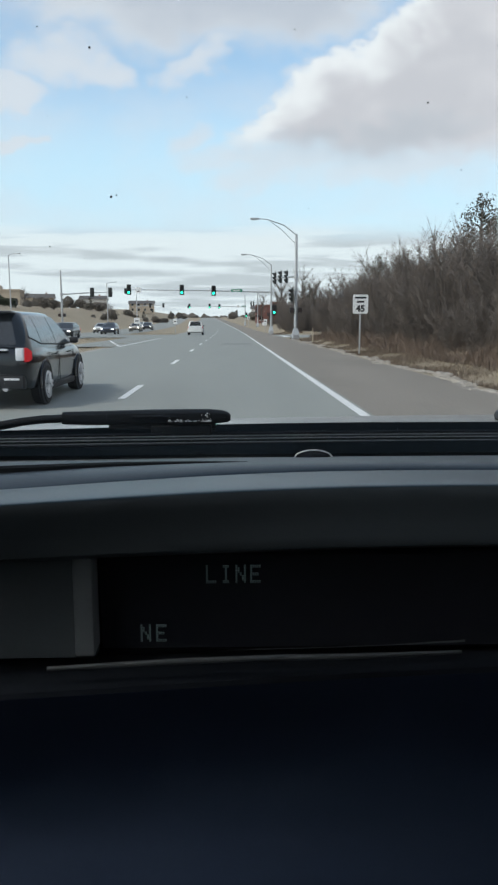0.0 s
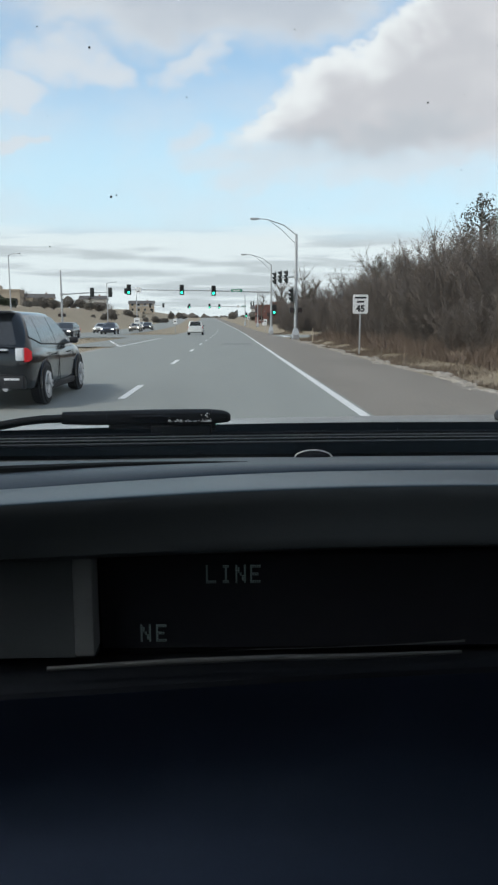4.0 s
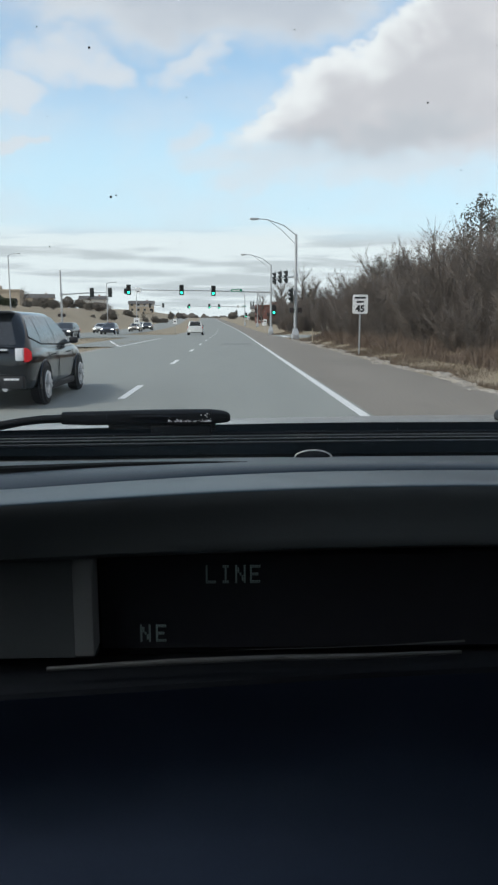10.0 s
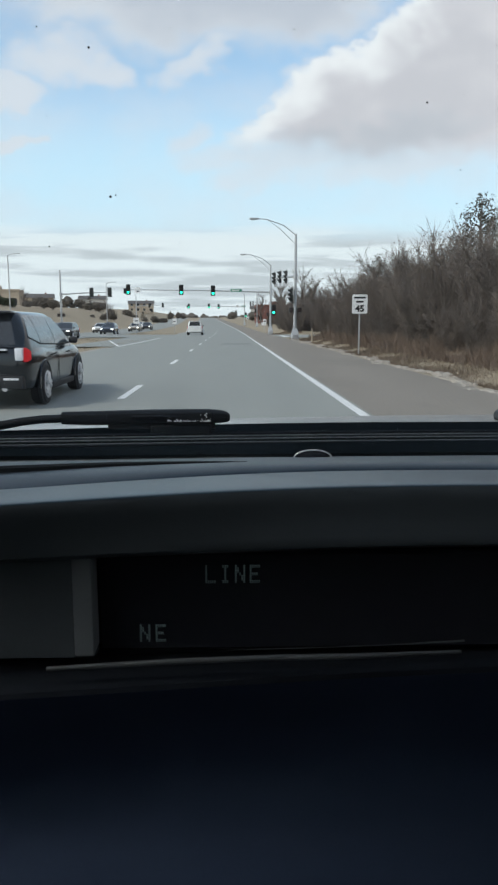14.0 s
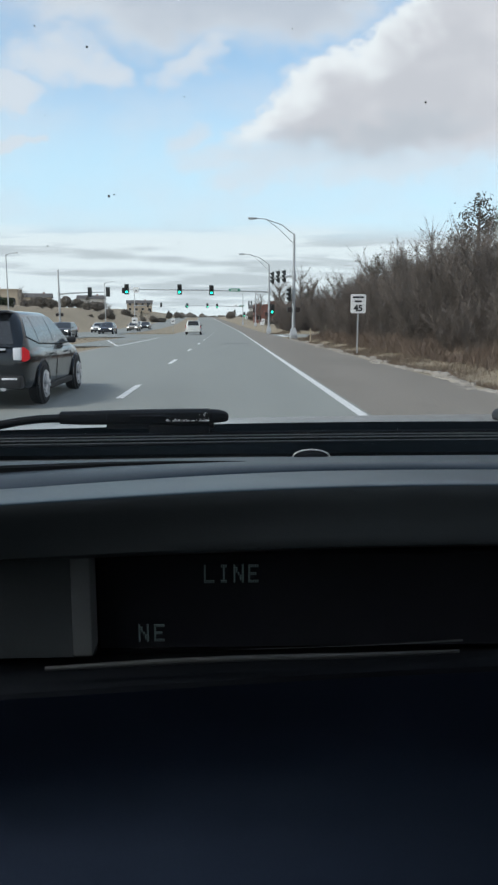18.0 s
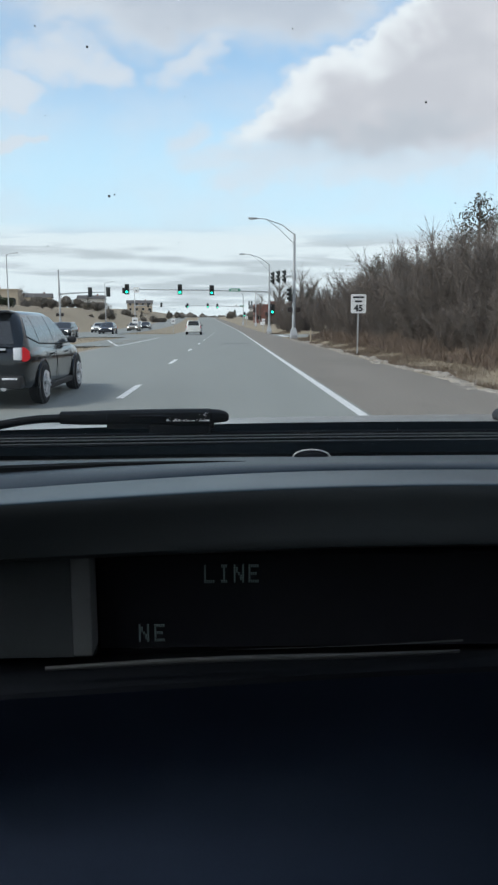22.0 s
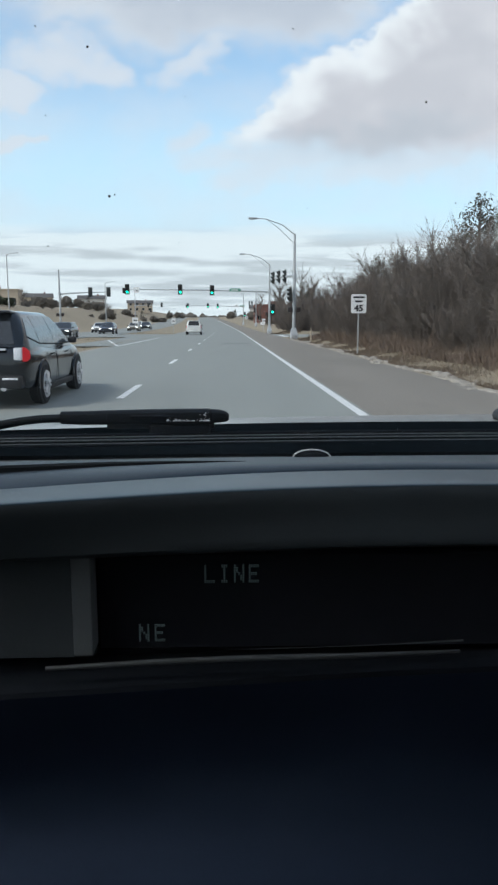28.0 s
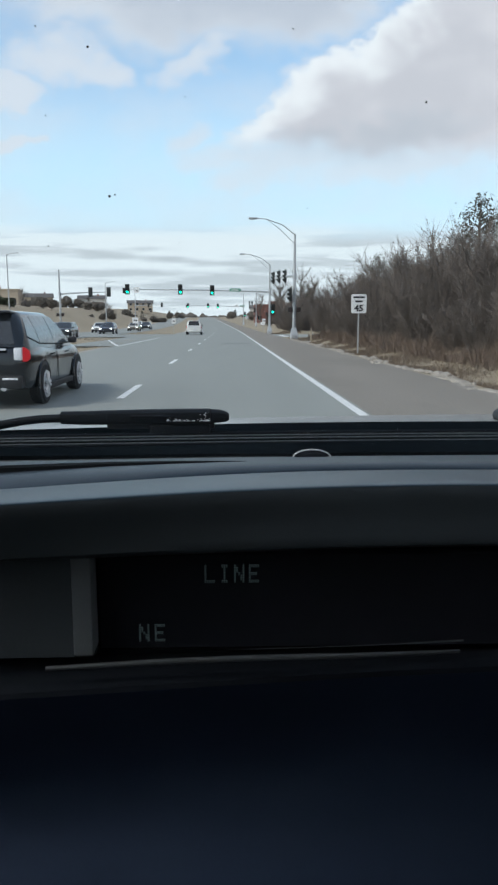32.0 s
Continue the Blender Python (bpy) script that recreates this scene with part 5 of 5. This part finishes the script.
def set_back(bm):
    """Moves a piece of the dashboard away from the eye, to its true size and distance."""
    bm.transform(BACK)
    return bm


face = [roll[-1]] + profile(roll[-1][0], 13.28, [(13.36, 46, 0.184, -0.61), (13.5, 54, 0.183, -0.60), (13.7, 62, 0.18, -0.59), (13.95, 70, 0.177, -0.58), (14.25, 78, 0.173, -0.56), (14.6, 85, 0.168, -0.54), (15.1, 88, 0.16, -0.50), (15.7, 85, 0.15, -0.45),
                                                 (16.3, 80, 0.14, -0.40), (17.0, 75, 0.12, -0.33), (17.62, 75, 0.11, -0.28)])
face += [(0.431, low(0.431, 17.85), 0.10, -0.24), (0.446, low(0.446, 17.98), 0.09, -0.2), (0.4755, low(0.4755, 17.9), 0.08, -0.1)]
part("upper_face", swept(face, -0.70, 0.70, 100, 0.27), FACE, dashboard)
recess = [(0.385, low(0.385, 17.9), 0.08, -0.1), (0.39, low(0.39, 18.5), 0.06, 0), (0.39, low(0.39, 25.4), 0.06, 0), (0.372, low(0.372, 26.2), 0.08, 0), (0.356, low(0.356, 26.7), 0.10, -0.1),
          (0.350, low(0.350, 27.1), 0.10, -0.1), (0.3472, low(0.3472, 27.5), 0.10, -0.1), (0.3468, low(0.3468, 27.9), 0.10, -0.1)]
# Blacker plastic than the face: the recess's shade is put into its colour.
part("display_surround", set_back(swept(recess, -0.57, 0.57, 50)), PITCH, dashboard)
knee = [(0.3468, low(0.3468, 27.9), 0.10, -0.1), (0.349, low(0.349, 28.4), 0.09, -0.08), (0.3565, low(0.3565, 29.4), 0.08, -0.05), (0.367, low(0.367, 31), 0.06, -0.02), (0.374, low(0.374, 32.8), 0.04, 0), (0.375, low(0.375, 34.3), 0.02, 0)]
lower = knee + [(0.3732, low(0.3732, 36.0), 0.01, 0), (0.3695, low(0.3695, 37.5), 0, 0), (0.3625, low(0.3625, 39.0), 0, 0), (0.345, low(0.345, 41.2), 0, 0),
         (0.315, low(0.315, 43.8), 0, 0), (0.27, low(0.27, 48), 0, 0), (0.27, 0.95, 0, 0), (0.37, 0.75, 0, 0)]
part("lower_panel", set_back(swept(lower, -0.57, 0.57, 30)), NAVY, dashboard, "navy-black lower panel")
display = part("display_window", set_back(box(-0.0735, 0.30, 0.3795, 0.384, low(0.38, 25.3), low(0.38, 17.9), 0.002)), SCREEN, dashboard, "black display window with pale lit lettering")
part("bezel", set_back(box(-0.145, -0.0832, 0.366, 0.392, low(0.366, 25.75), low(0.366, 17.75), 0.0004, None, 1)), BEZEL, dashboard, "grey plastic bezel")
part("bezel_backing", set_back(box(-0.15, -0.0738, 0.3745, 0.392, low(0.372, 26.0), low(0.372, 18.45), 0.002)), FACE, dashboard)
part("bezel_edge", set_back(box(-0.0835, -0.0731, 0.3655, 0.392, low(0.3664, 25.6), low(0.3664, 17.9), 0.0009, None, 3)), mat("paler_dash_plastic", (0.118, 0.130, 0.138), (0.098, 0.109, 0.116), 0.5, scale=6, grain=700, bump=0.1), dashboard, "paler grey upright edge of the bezel")
strip_points = [(-0.0914, 0.338, 26.52), (-0.0591, 0.341, 26.3), (-0.0311, 0.3435, 26.12), (-0.0026, 0.3455, 25.99), (0.0263, 0.347, 25.91), (0.0555, 0.348, 25.88), (0.0849, 0.349, 25.81), (0.1194, 0.35, 25.62)]
part("trim_strip", set_back(tube([(x, f, low(f, d)) for x, f, d in strip_points], [0.0012, 0.0015, 0.0016, 0.0016, 0.0016, 0.0016, 0.0015, 0.0009], 10)), STRIP, dashboard, "satin grey trim strip")
edge_points = [(-0.0026, 0.3565, 25.33), (0.0271, 0.3572, 25.25), (0.057, 0.358, 25.18), (0.0872, 0.359, 25.06), (0.1243, 0.36, 24.83)]
part("slot_edge", set_back(tube([(x, f, low(f, d)) for x, f, d in edge_points], [0.00006, 0.00014, 0.0002, 0.0003, 0.0006], 8)), STRIP, dashboard, "thin bright slot edge")

GLYPHS = {"L": "10000 10000 10000 10000 10000 10000 11111", "I": "01110 00100 00100 00100 00100 00100 01110",
          "N": "10001 11001 11001 10101 10011 10011 10001", "E": "11111 10000 10000 11110 10000 10000 11111"}


def dots(ch, x, z, cell_x, cell_z, y):
    bm = bmesh.new()
    for r, row in enumerate(GLYPHS[ch].split()):
        for c, on in enumerate(row):
            if on == "1":
                box(x + c * cell_x, x + (c + 0.78) * cell_x, y, y + 0.0008, z - (r + 0.9) * cell_z, z - r * cell_z, 0, bm)
    return bm


for i, ch in enumerate("LINE"):
    part("letter", set_back(dots(ch, -0.0138 + 0.0081 * i, low(0.379, 18.95), 0.00116, 0.00146, 0.3788)), LEDMAT, display, "pale lit letter", False)

slot_rows = [(-0.36, 11.12, 0.0062), (-0.27, 11.10, 0.0060), (-0.185, 11.03, 0.0055), (-0.14, 10.97, 0.0047), (-0.10, 10.90, 0.0037), (-0.06, 10.88, 0.0027), (-0.02, 10.87, 0.0015), (0.015, 10.86, 0.0003)]


def on_pad(x, deg):
    """A point on the pad's skin, on the row that lies deg below the eye's level in the middle."""
    for (f0, z0, s0, b0), (f1, z1, s1, b1) in zip(pad[1:], pad[2:]):
        d0, d1 = math.degrees(math.atan2(EYE_Z - z0, f0)), math.degrees(math.atan2(EYE_Z - z1, f1))
        if d0 <= deg <= d1:
            q, e = (deg - d0) / (d1 - d0), 0.27 * math.tanh(x / 0.27)
            mix = [a + (b - a) * q for a, b in ((f0, f1), (z0, z1), (s0, s1), (b0, b1))]
            return (x, mix[0] + mix[2] * e + mix[3] * e * e, mix[1])


for i, ch in enumerate("NE"):
    part("letter", set_back(dots(ch, -0.0502 + 0.0086 * i, low(0.379, 23.4), 0.00116, 0.00142, 0.3788)), LEDMAT, display, "pale lit compass letter", False)

# A proud black tube draws the dark inside the pad's groove.
part("defroster_slot", tube([on_pad(x, d) for x, d, _ in slot_rows], [q for _, _, q in slot_rows], 8), WIPERMAT, dashboard, "narrow black tube drawing the dark inside the slot")

sensor = thing("light_sensor", (0.0875, 0.757, low(0.757, 10.45)), 0, "small dark dome of a light sensor on the dashboard", "sensor")
dome = bmesh.new()
bmesh.ops.create_uvsphere(dome, u_segments=24, v_segments=12, radius=1, matrix=Matrix.Diagonal((0.0188, 0.012, 0.0074, 1)))
part("dome", dome, PITCH, sensor)
arc = [(0.0197 * math.cos(a), -0.006, 0.0080 * math.sin(a)) for a in [math.pi * k / 20 for k in range(21)]]
part("rim", tube(arc, 0.0008, 6), STEEL, sensor, "pale rim")

# the car's body round the camera
car = thing("own_car", (0, 0, 0), 0, "silver car seen from its own cabin", "car", "", "structure")
plate_points = [(-0.74, 0.792, 1.19), (0.74, 0.792, 1.19), (0.62, 0.10, 1.87), (-0.62, 0.10, 1.87)]
n_out = Vector((0, 0.68, 0.692))
screen = part("windscreen", plate(plate_points, 0.004, n_out), WINDSCREEN, car, "clear windscreen with specks of grime", False)
screen.visible_shadow = False
specks = bmesh.new()
r = random.Random(6)
for k in range(46):
    u, v = r.uniform(-0.32, 0.36), r.uniform(0.02, 0.40)
    yy = (1.19 + 0.983 * 0.792 - EYE_Z) / (v + 0.983)
    size = r.uniform(0.00014, 0.0003)
    c = Vector((u * yy, yy - 0.002, EYE_Z + v * yy - 0.002))
    bmesh.ops.create_icosphere(specks, subdivisions=1, radius=size, matrix=Matrix.Translation(c))
for u, v, size in ((-0.156, 0.169, 0.00093), (-0.149, 0.171, 0.00057), (-0.178, 0.352, 0.00071), (-0.212, 0.031, 0.00087), (-0.239, 0.105, 0.00055), (0.259, 0.289, 0.00066), (-0.066, 0.110, 0.00046), (-0.076, 0.133, 0.00035), (-0.1, 0.191, 0.00038), (-0.055, 0.293, 0.00041), (-0.0, 0.167, 0.00032), (-0.033, 0.149, 0.00035), (0.084, 0.376, 0.00041), (0.105, 0.155, 0.00041), (-0.235, 0.269, 0.00041), (-0.243, 0.376, 0.00044), (-0.194, 0.090, 0.00041), (-0.245, 0.094, 0.00032), (0.307, 0.205, 0.00046), (0.261, 0.187, 0.00032), (-0.276, 0.187, 0.00035), (-0.018, 0.068, 0.00035), (0.098, 0.038, 0.00060), (0.1, 0.028, 0.00055), (0.307, 0.299, 0.00035), (0.015, 0.196, 0.00030)):
    yy = (1.19 + 0.983 * 0.792 - EYE_Z) / (v + 0.983)
    bmesh.ops.create_icosphere(specks, subdivisions=2, radius=size, matrix=Matrix.Translation((u * yy, yy - 0.002, EYE_Z + v * yy - 0.002)))
part("grime", specks, GRIME, screen, "dark specks of dried grime")
cowl_rows = [(0.848, low(0.848, 11.2), 0.03, -0.02), (0.845, low(0.845, 10.6), 0.03, -0.02), (0.844, low(0.844, 10.12), 0.03, -0.02), (0.846, low(0.846, 10.02), 0.03, -0.02), (0.893, low(0.893, 9.42), 0.05, -0.05),
             (0.898, low(0.898, 9.24), 0.05, -0.05), (0.904, low(0.904, 9.22), 0.05, -0.05), (0.906, low(0.906, 9.9), 0.05, -0.05), (0.918, low(0.918, 9.9), 0.05, -0.05), (0.920, low(0.920, 9.02), 0.05, -0.05),
             (0.934, low(0.934, 8.92), 0.06, -0.06), (0.936, low(0.936, 9.6), 0.06, -0.06), (0.950, low(0.950, 9.6), 0.06, -0.06), (0.952, low(0.952, 8.78), 0.06, -0.06), (0.966, low(0.966, 8.70), 0.06, -0.06),
             (0.968, low(0.968, 9.6), 0.06, -0.06), (0.990, low(0.990, 9.6), 0.07, -0.08), (0.994, low(0.994, 8.36), 0.08, -0.12), (1.00, low(1.00, 8.32), 0.09, -0.15), (1.04, low(1.04, 7.90), 0.14, -0.28),
             (1.052, low(1.052, 7.78), 0.14, -0.28), (1.062, low(1.062, 8.2), 0.14, -0.28)]
# Pale tubes paint the thin highlights along the cowl's edges.
for fwd, deg, rad in ((0.958, 8.70, 0.0011), (0.926, 8.92, 0.0010), (0.900, 9.18, 0.0008)):
    part("seal", tube([(x, fwd + 0.06 * 0.4 * math.tanh(x / 0.4) - 0.06 * (0.4 * math.tanh(x / 0.4)) ** 2, low(fwd, deg)) for x in [-0.74 + 0.074 * k for k in range(21)]], rad, 6), GLINT, car, "pale tube painting a highlight on a cowl edge")
# Black rubber strips put the dark of the cowl's gaps into colour.
for fwd, deg, rad in ((0.981, 8.50, 0.0019), (0.943, 8.84, 0.0011), (0.896, 9.30, 0.0012)):
    part("black_seal", tube([(x, fwd + 0.07 * 0.4 * math.tanh(x / 0.4) - 0.08 * (0.4 * math.tanh(x / 0.4)) ** 2, low(fwd, deg)) for x in [-0.74 + 0.074 * k for k in range(21)]], rad, 6), PITCH, car, "black rubber strip drawing the dark of a cowl gap")
part("cowl_cover", box(-0.115, -0.012, 0.893, 0.899, low(0.896, 10.05), low(0.896, 9.30), 0.002), PITCH, car, "flat black cover plate on the cowl")
part("cowl", swept(cowl_rows, -0.76, 0.76, 60, 0.4), COWL, car, "weathered black cowl with seams")
bonnet_rows = [(1.064, low(1.064, 8.6), 0.14, -0.28), (1.07, low(1.07, 7.95), 0.14, -0.28), (1.14, low(1.14, 7.56), 0.12, -0.12), (1.26, low(1.26, 7.34), 0.13, 0.0), (1.4, low(1.4, 7.6), 0.08, 0), (1.6, low(1.6, 8.4), 0, 0),
               (1.8, low(1.8, 9.8), 0, 0), (1.95, 0.93, 0, 0), (2.0, 0.75, 0, 0)]
part("bonnet", swept(bonnet_rows, -0.78, 0.78, 30, 0.4), BONNET, car, "silver bonnet, seen as a thin sliver")
nub = box(0.425, 0.50, 1.11, 1.16, low(1.13, 7.9), low(1.13, 6.7), 0.012, None, 3)
part("washer_jet", nub, TRIMBLACK, car, "black washer jet")
part("roof", box(-0.64, 0.64, -2.5, 0.12, 1.87, 1.91, 0.015), LINING, car)
for s in (-1, 1):
    part("pillar", tube([(s * 0.76, 0.80, 1.18), (s * 0.64, 0.10, 1.88)], 0.035, 8), LINING, car)
    part("door_panel", box(s * 0.75 - 0.03, s * 0.75 + 0.03, -2.5, 1.0, 0.35, 1.16, 0.02), LINING, car)
    # Unseen blank side, added; its length sets the light let into the cabin.
    part("upper_side", plate([(s * 0.76, -2.5, 1.16), (s * 0.76, -0.55, 1.16), (s * 0.64, -0.55, 1.88), (s * 0.64, -2.5, 1.88)], 0.03, (s, 0, 0.2)), LINING, car, "", False)
    for y in (-1.6, 1.45):
        w = part("wheel", disc(0.33, -0.1, 0.1, 28, 0.2), RUBBER, car)
        w.location = (s * 0.755, y, 0.33)
        rim = disc(0.235, -0.02, 0.02, 24, 0.19, (s * 0.09, 0, 0))
        for q in range(5):
            a = q * 2 * math.pi / 5
            tube([(s * 0.098, 0, 0), (s * 0.092, 0.2 * math.cos(a), 0.2 * math.sin(a))], [0.05, 0.038], 6, rim)
        part("rim", rim, ALLOY, w)
for s in (-1, 1):
    skin = bmesh.new()
    grid = []
    for i in range(37):
        y = -2.56 + 4.66 * i / 36
        pinch = 0.10 * max(0.0, (y - 1.35) / 0.75) ** 2 + 0.07 * max(0.0, (-2.0 - y) / 0.56) ** 2
        top = 1.17 if y < 0.9 else 1.17 - 0.20 * ((y - 0.9) / 1.2) ** 1.3
        grid.append([skin.verts.new((s * (0.785 + 0.035 * math.sin(math.pi * min(1, f * 1.15)) - pinch), y, 0.32 + (top - 0.32) * f)) for f in (0, 0.08, 0.2, 0.35, 0.5, 0.65, 0.8, 0.92, 1.0)])
    for a, b in zip(grid, grid[1:]):
        for j in range(8):
            skin.faces.new((a[j], a[j + 1], b[j + 1], b[j]))
    bmesh.ops.recalc_face_normals(skin, faces=skin.faces)
    bmesh.ops.solidify(skin, geom=skin.faces[:], thickness=0.01)
    part("body_side", skin, BONNET, car, "silver body side")
    for y in (-1.6, 1.45):
        part("wheel_arch", disc(0.385, -0.012, 0.012, 28, 0.0, (s * 0.815, y, 0.36)), TRIMBLACK, car)
    part("door_seam", box(s * 0.811 - 0.003, s * 0.811 + 0.003, -0.75, -0.735, 0.40, 1.15, 0.001), TRIMBLACK, car)
    part("outer_handle", box(s * 0.82 - 0.012, s * 0.82 + 0.012, -0.68, -0.52, 0.98, 1.02, 0.005), BONNET, car)
    window = part("side_window", plate([(s * 0.772, -0.54, 1.175), (s * 0.772, 0.70, 1.175), (s * 0.66, 0.07, 1.86), (s * 0.655, -0.54, 1.86)], 0.004, (s, 0, 0.2)), SIDEGLASS, car, "clear side window", False)
    window.visible_shadow = False
    part("outer_mirror", box(s * 0.90 - 0.08, s * 0.90 + 0.08, 0.52, 0.62, 1.14, 1.26, 0.03, None, 2), BONNET, car)
    part("tail_light", box(s * 0.70 - 0.06, s * 0.70 + 0.06, -2.585, -2.53, 0.85, 1.25, 0.015), REDLAMP, car)
    part("headlight", box(s * 0.58 - 0.14, s * 0.58 + 0.14, 2.02, 2.06, 0.79, 0.90, 0.015), CLEARLAMP, car)
shell = bmesh.new()
grid = [[shell.verts.new((0.66 * u, -2.55 + 2.68 * v, 1.965 - 0.03 * u * u - 0.02 * abs(2 * v - 1) ** 4)) for u in (-1, -0.9, -0.7, -0.35, 0, 0.35, 0.7, 0.9, 1)] for v in [k / 14 for k in range(15)]]
for a, b in zip(grid, grid[1:]):
    for j in range(8):
        shell.faces.new((a[j], a[j + 1], b[j + 1], b[j]))
bmesh.ops.recalc_face_normals(shell, faces=shell.faces)
bmesh.ops.solidify(shell, geom=shell.faces[:], thickness=0.008)
part("roof_skin", shell, BONNET, car, "silver roof skin")
part("tail_skin", box(-0.76, 0.76, -2.57, -2.542, 0.36, 1.90, 0.01), BONNET, car)
part("tail_window", box(-0.56, 0.56, -2.58, -2.571, 1.32, 1.80, 0.003), CARGLASS, car)
part("floor_pan", box(-0.74, 0.74, -2.5, 1.95, 0.30, 0.36, 0.01), LINING, car)
part("bulkhead", box(-0.74, 0.74, 0.80, 0.84, 0.34, 1.185, 0.01), LINING, car)
part("tail_panel", box(-0.74, 0.74, -2.54, -2.48, 0.34, 1.88, 0.02), LINING, car)
part("front_bumper", box(-0.70, 0.70, 1.96, 2.14, 0.34, 0.78, 0.07, None, 4), BONNET, car)
part("grille", box(-0.34, 0.34, 2.05, 2.155, 0.58, 0.72, 0.02, None, 2), TRIMBLACK, car)
part("rear_bumper", box(-0.72, 0.72, -2.68, -2.50, 0.34, 0.62, 0.06, None, 4), BONNET, car)

# the wiper that lies on the cowl
wiper = thing("windscreen_wiper", (-0.12, 0.985, low(0.985, 7.9)), 0, "black windscreen wiper with chipped paint lying on the cowl", "wiper")
wz = low(0.985, 7.9)


def wring(x, top, bottom, depth, tip=1.0):
    zc, hh = (low(0.985, top) + low(0.985, bottom)) / 2 - wz, (low(0.985, top) - low(0.985, bottom)) / 2 * tip
    return [(x + 0.12, depth * tip * math.cos(a), zc + hh * (abs(math.sin(a)) ** 0.6) * math.copysign(1, math.sin(a))) for a in [2 * math.pi * k / 14 for k in range(14)]]


part("blade_cover", loft([wring(-0.228, 6.76, 7.74, 0.010), wring(-0.20, 6.74, 7.80, 0.012), wring(-0.12, 6.62, 7.8, 0.014), wring(-0.06, 6.57, 7.74, 0.015), wring(-0.0255, 6.58, 7.72, 0.015)]), WIPERMAT, wiper)
part("end_cap", loft([wring(-0.025, 6.60, 7.70, 0.0145), wring(-0.012, 6.66, 7.66, 0.014), wring(-0.004, 6.80, 7.60, 0.012), wring(0.0, 7.0, 7.45, 0.006)]), WIPERMAT, wiper, "rounded black end cap")
part("arm", tube([(-0.35 + 0.12, 0.0, low(0.985, 7.98) - wz), (-0.31 + 0.12, 0.0, low(0.985, 7.80) - wz), (-0.283 + 0.12, 0, low(0.985, 7.52) - wz), (-0.255 + 0.12, 0, low(0.985, 7.34) - wz), (-0.22 + 0.12, 0, low(0.985, 7.28) - wz)],
                 [0.0066, 0.0062, 0.0056, 0.0056, 0.0056], 10), WIPERMAT, wiper)
part("rubber_blade", box(-0.046, 0.10, -0.004, 0.004, low(0.985, 8.1) - wz, low(0.985, 7.6) - wz, 0.001), RUBBER, wiper)
part("blade_clip", box(0.012, 0.094, -0.012, 0.014, low(0.985, 8.6) - wz, low(0.985, 7.7) - wz, 0.003), WIPERMAT, wiper)
part("hook", tube([(-0.012, -0.0135, low(0.985, 7.10) - wz), (0.02, -0.0155, low(0.985, 7.05) - wz), (0.045, -0.0155, low(0.985, 7.05) - wz)], [0.003, 0.0025, 0.001], 6), WIPERMAT, wiper)
part("pivot", tube([(-0.36 + 0.12, 0, low(0.985, 9.2) - wz), (-0.36 + 0.12, 0, low(0.985, 7.5) - wz)], [0.016, 0.013], 12), WIPERMAT, wiper)
chips = bmesh.new()
r = random.Random(4)
for k in range(75):
    x = 0.12 - 0.085 + 0.058 * r.random()
    d = 7.45 - 0.32 * max(0.0, r.gauss(0.0, 0.25)) - (0.5 * r.random() if x > 0.08 and r.random() < 0.4 else 0)
    s = r.uniform(0.0004, 0.0012)
    box(x, x + s * 1.6, -0.0165, -0.012, low(0.985, d) - wz, low(0.985, d) - wz + s, 0, chips)
part("chipped_paint", chips, CHIPS, wiper, "pale chips in the black paint")
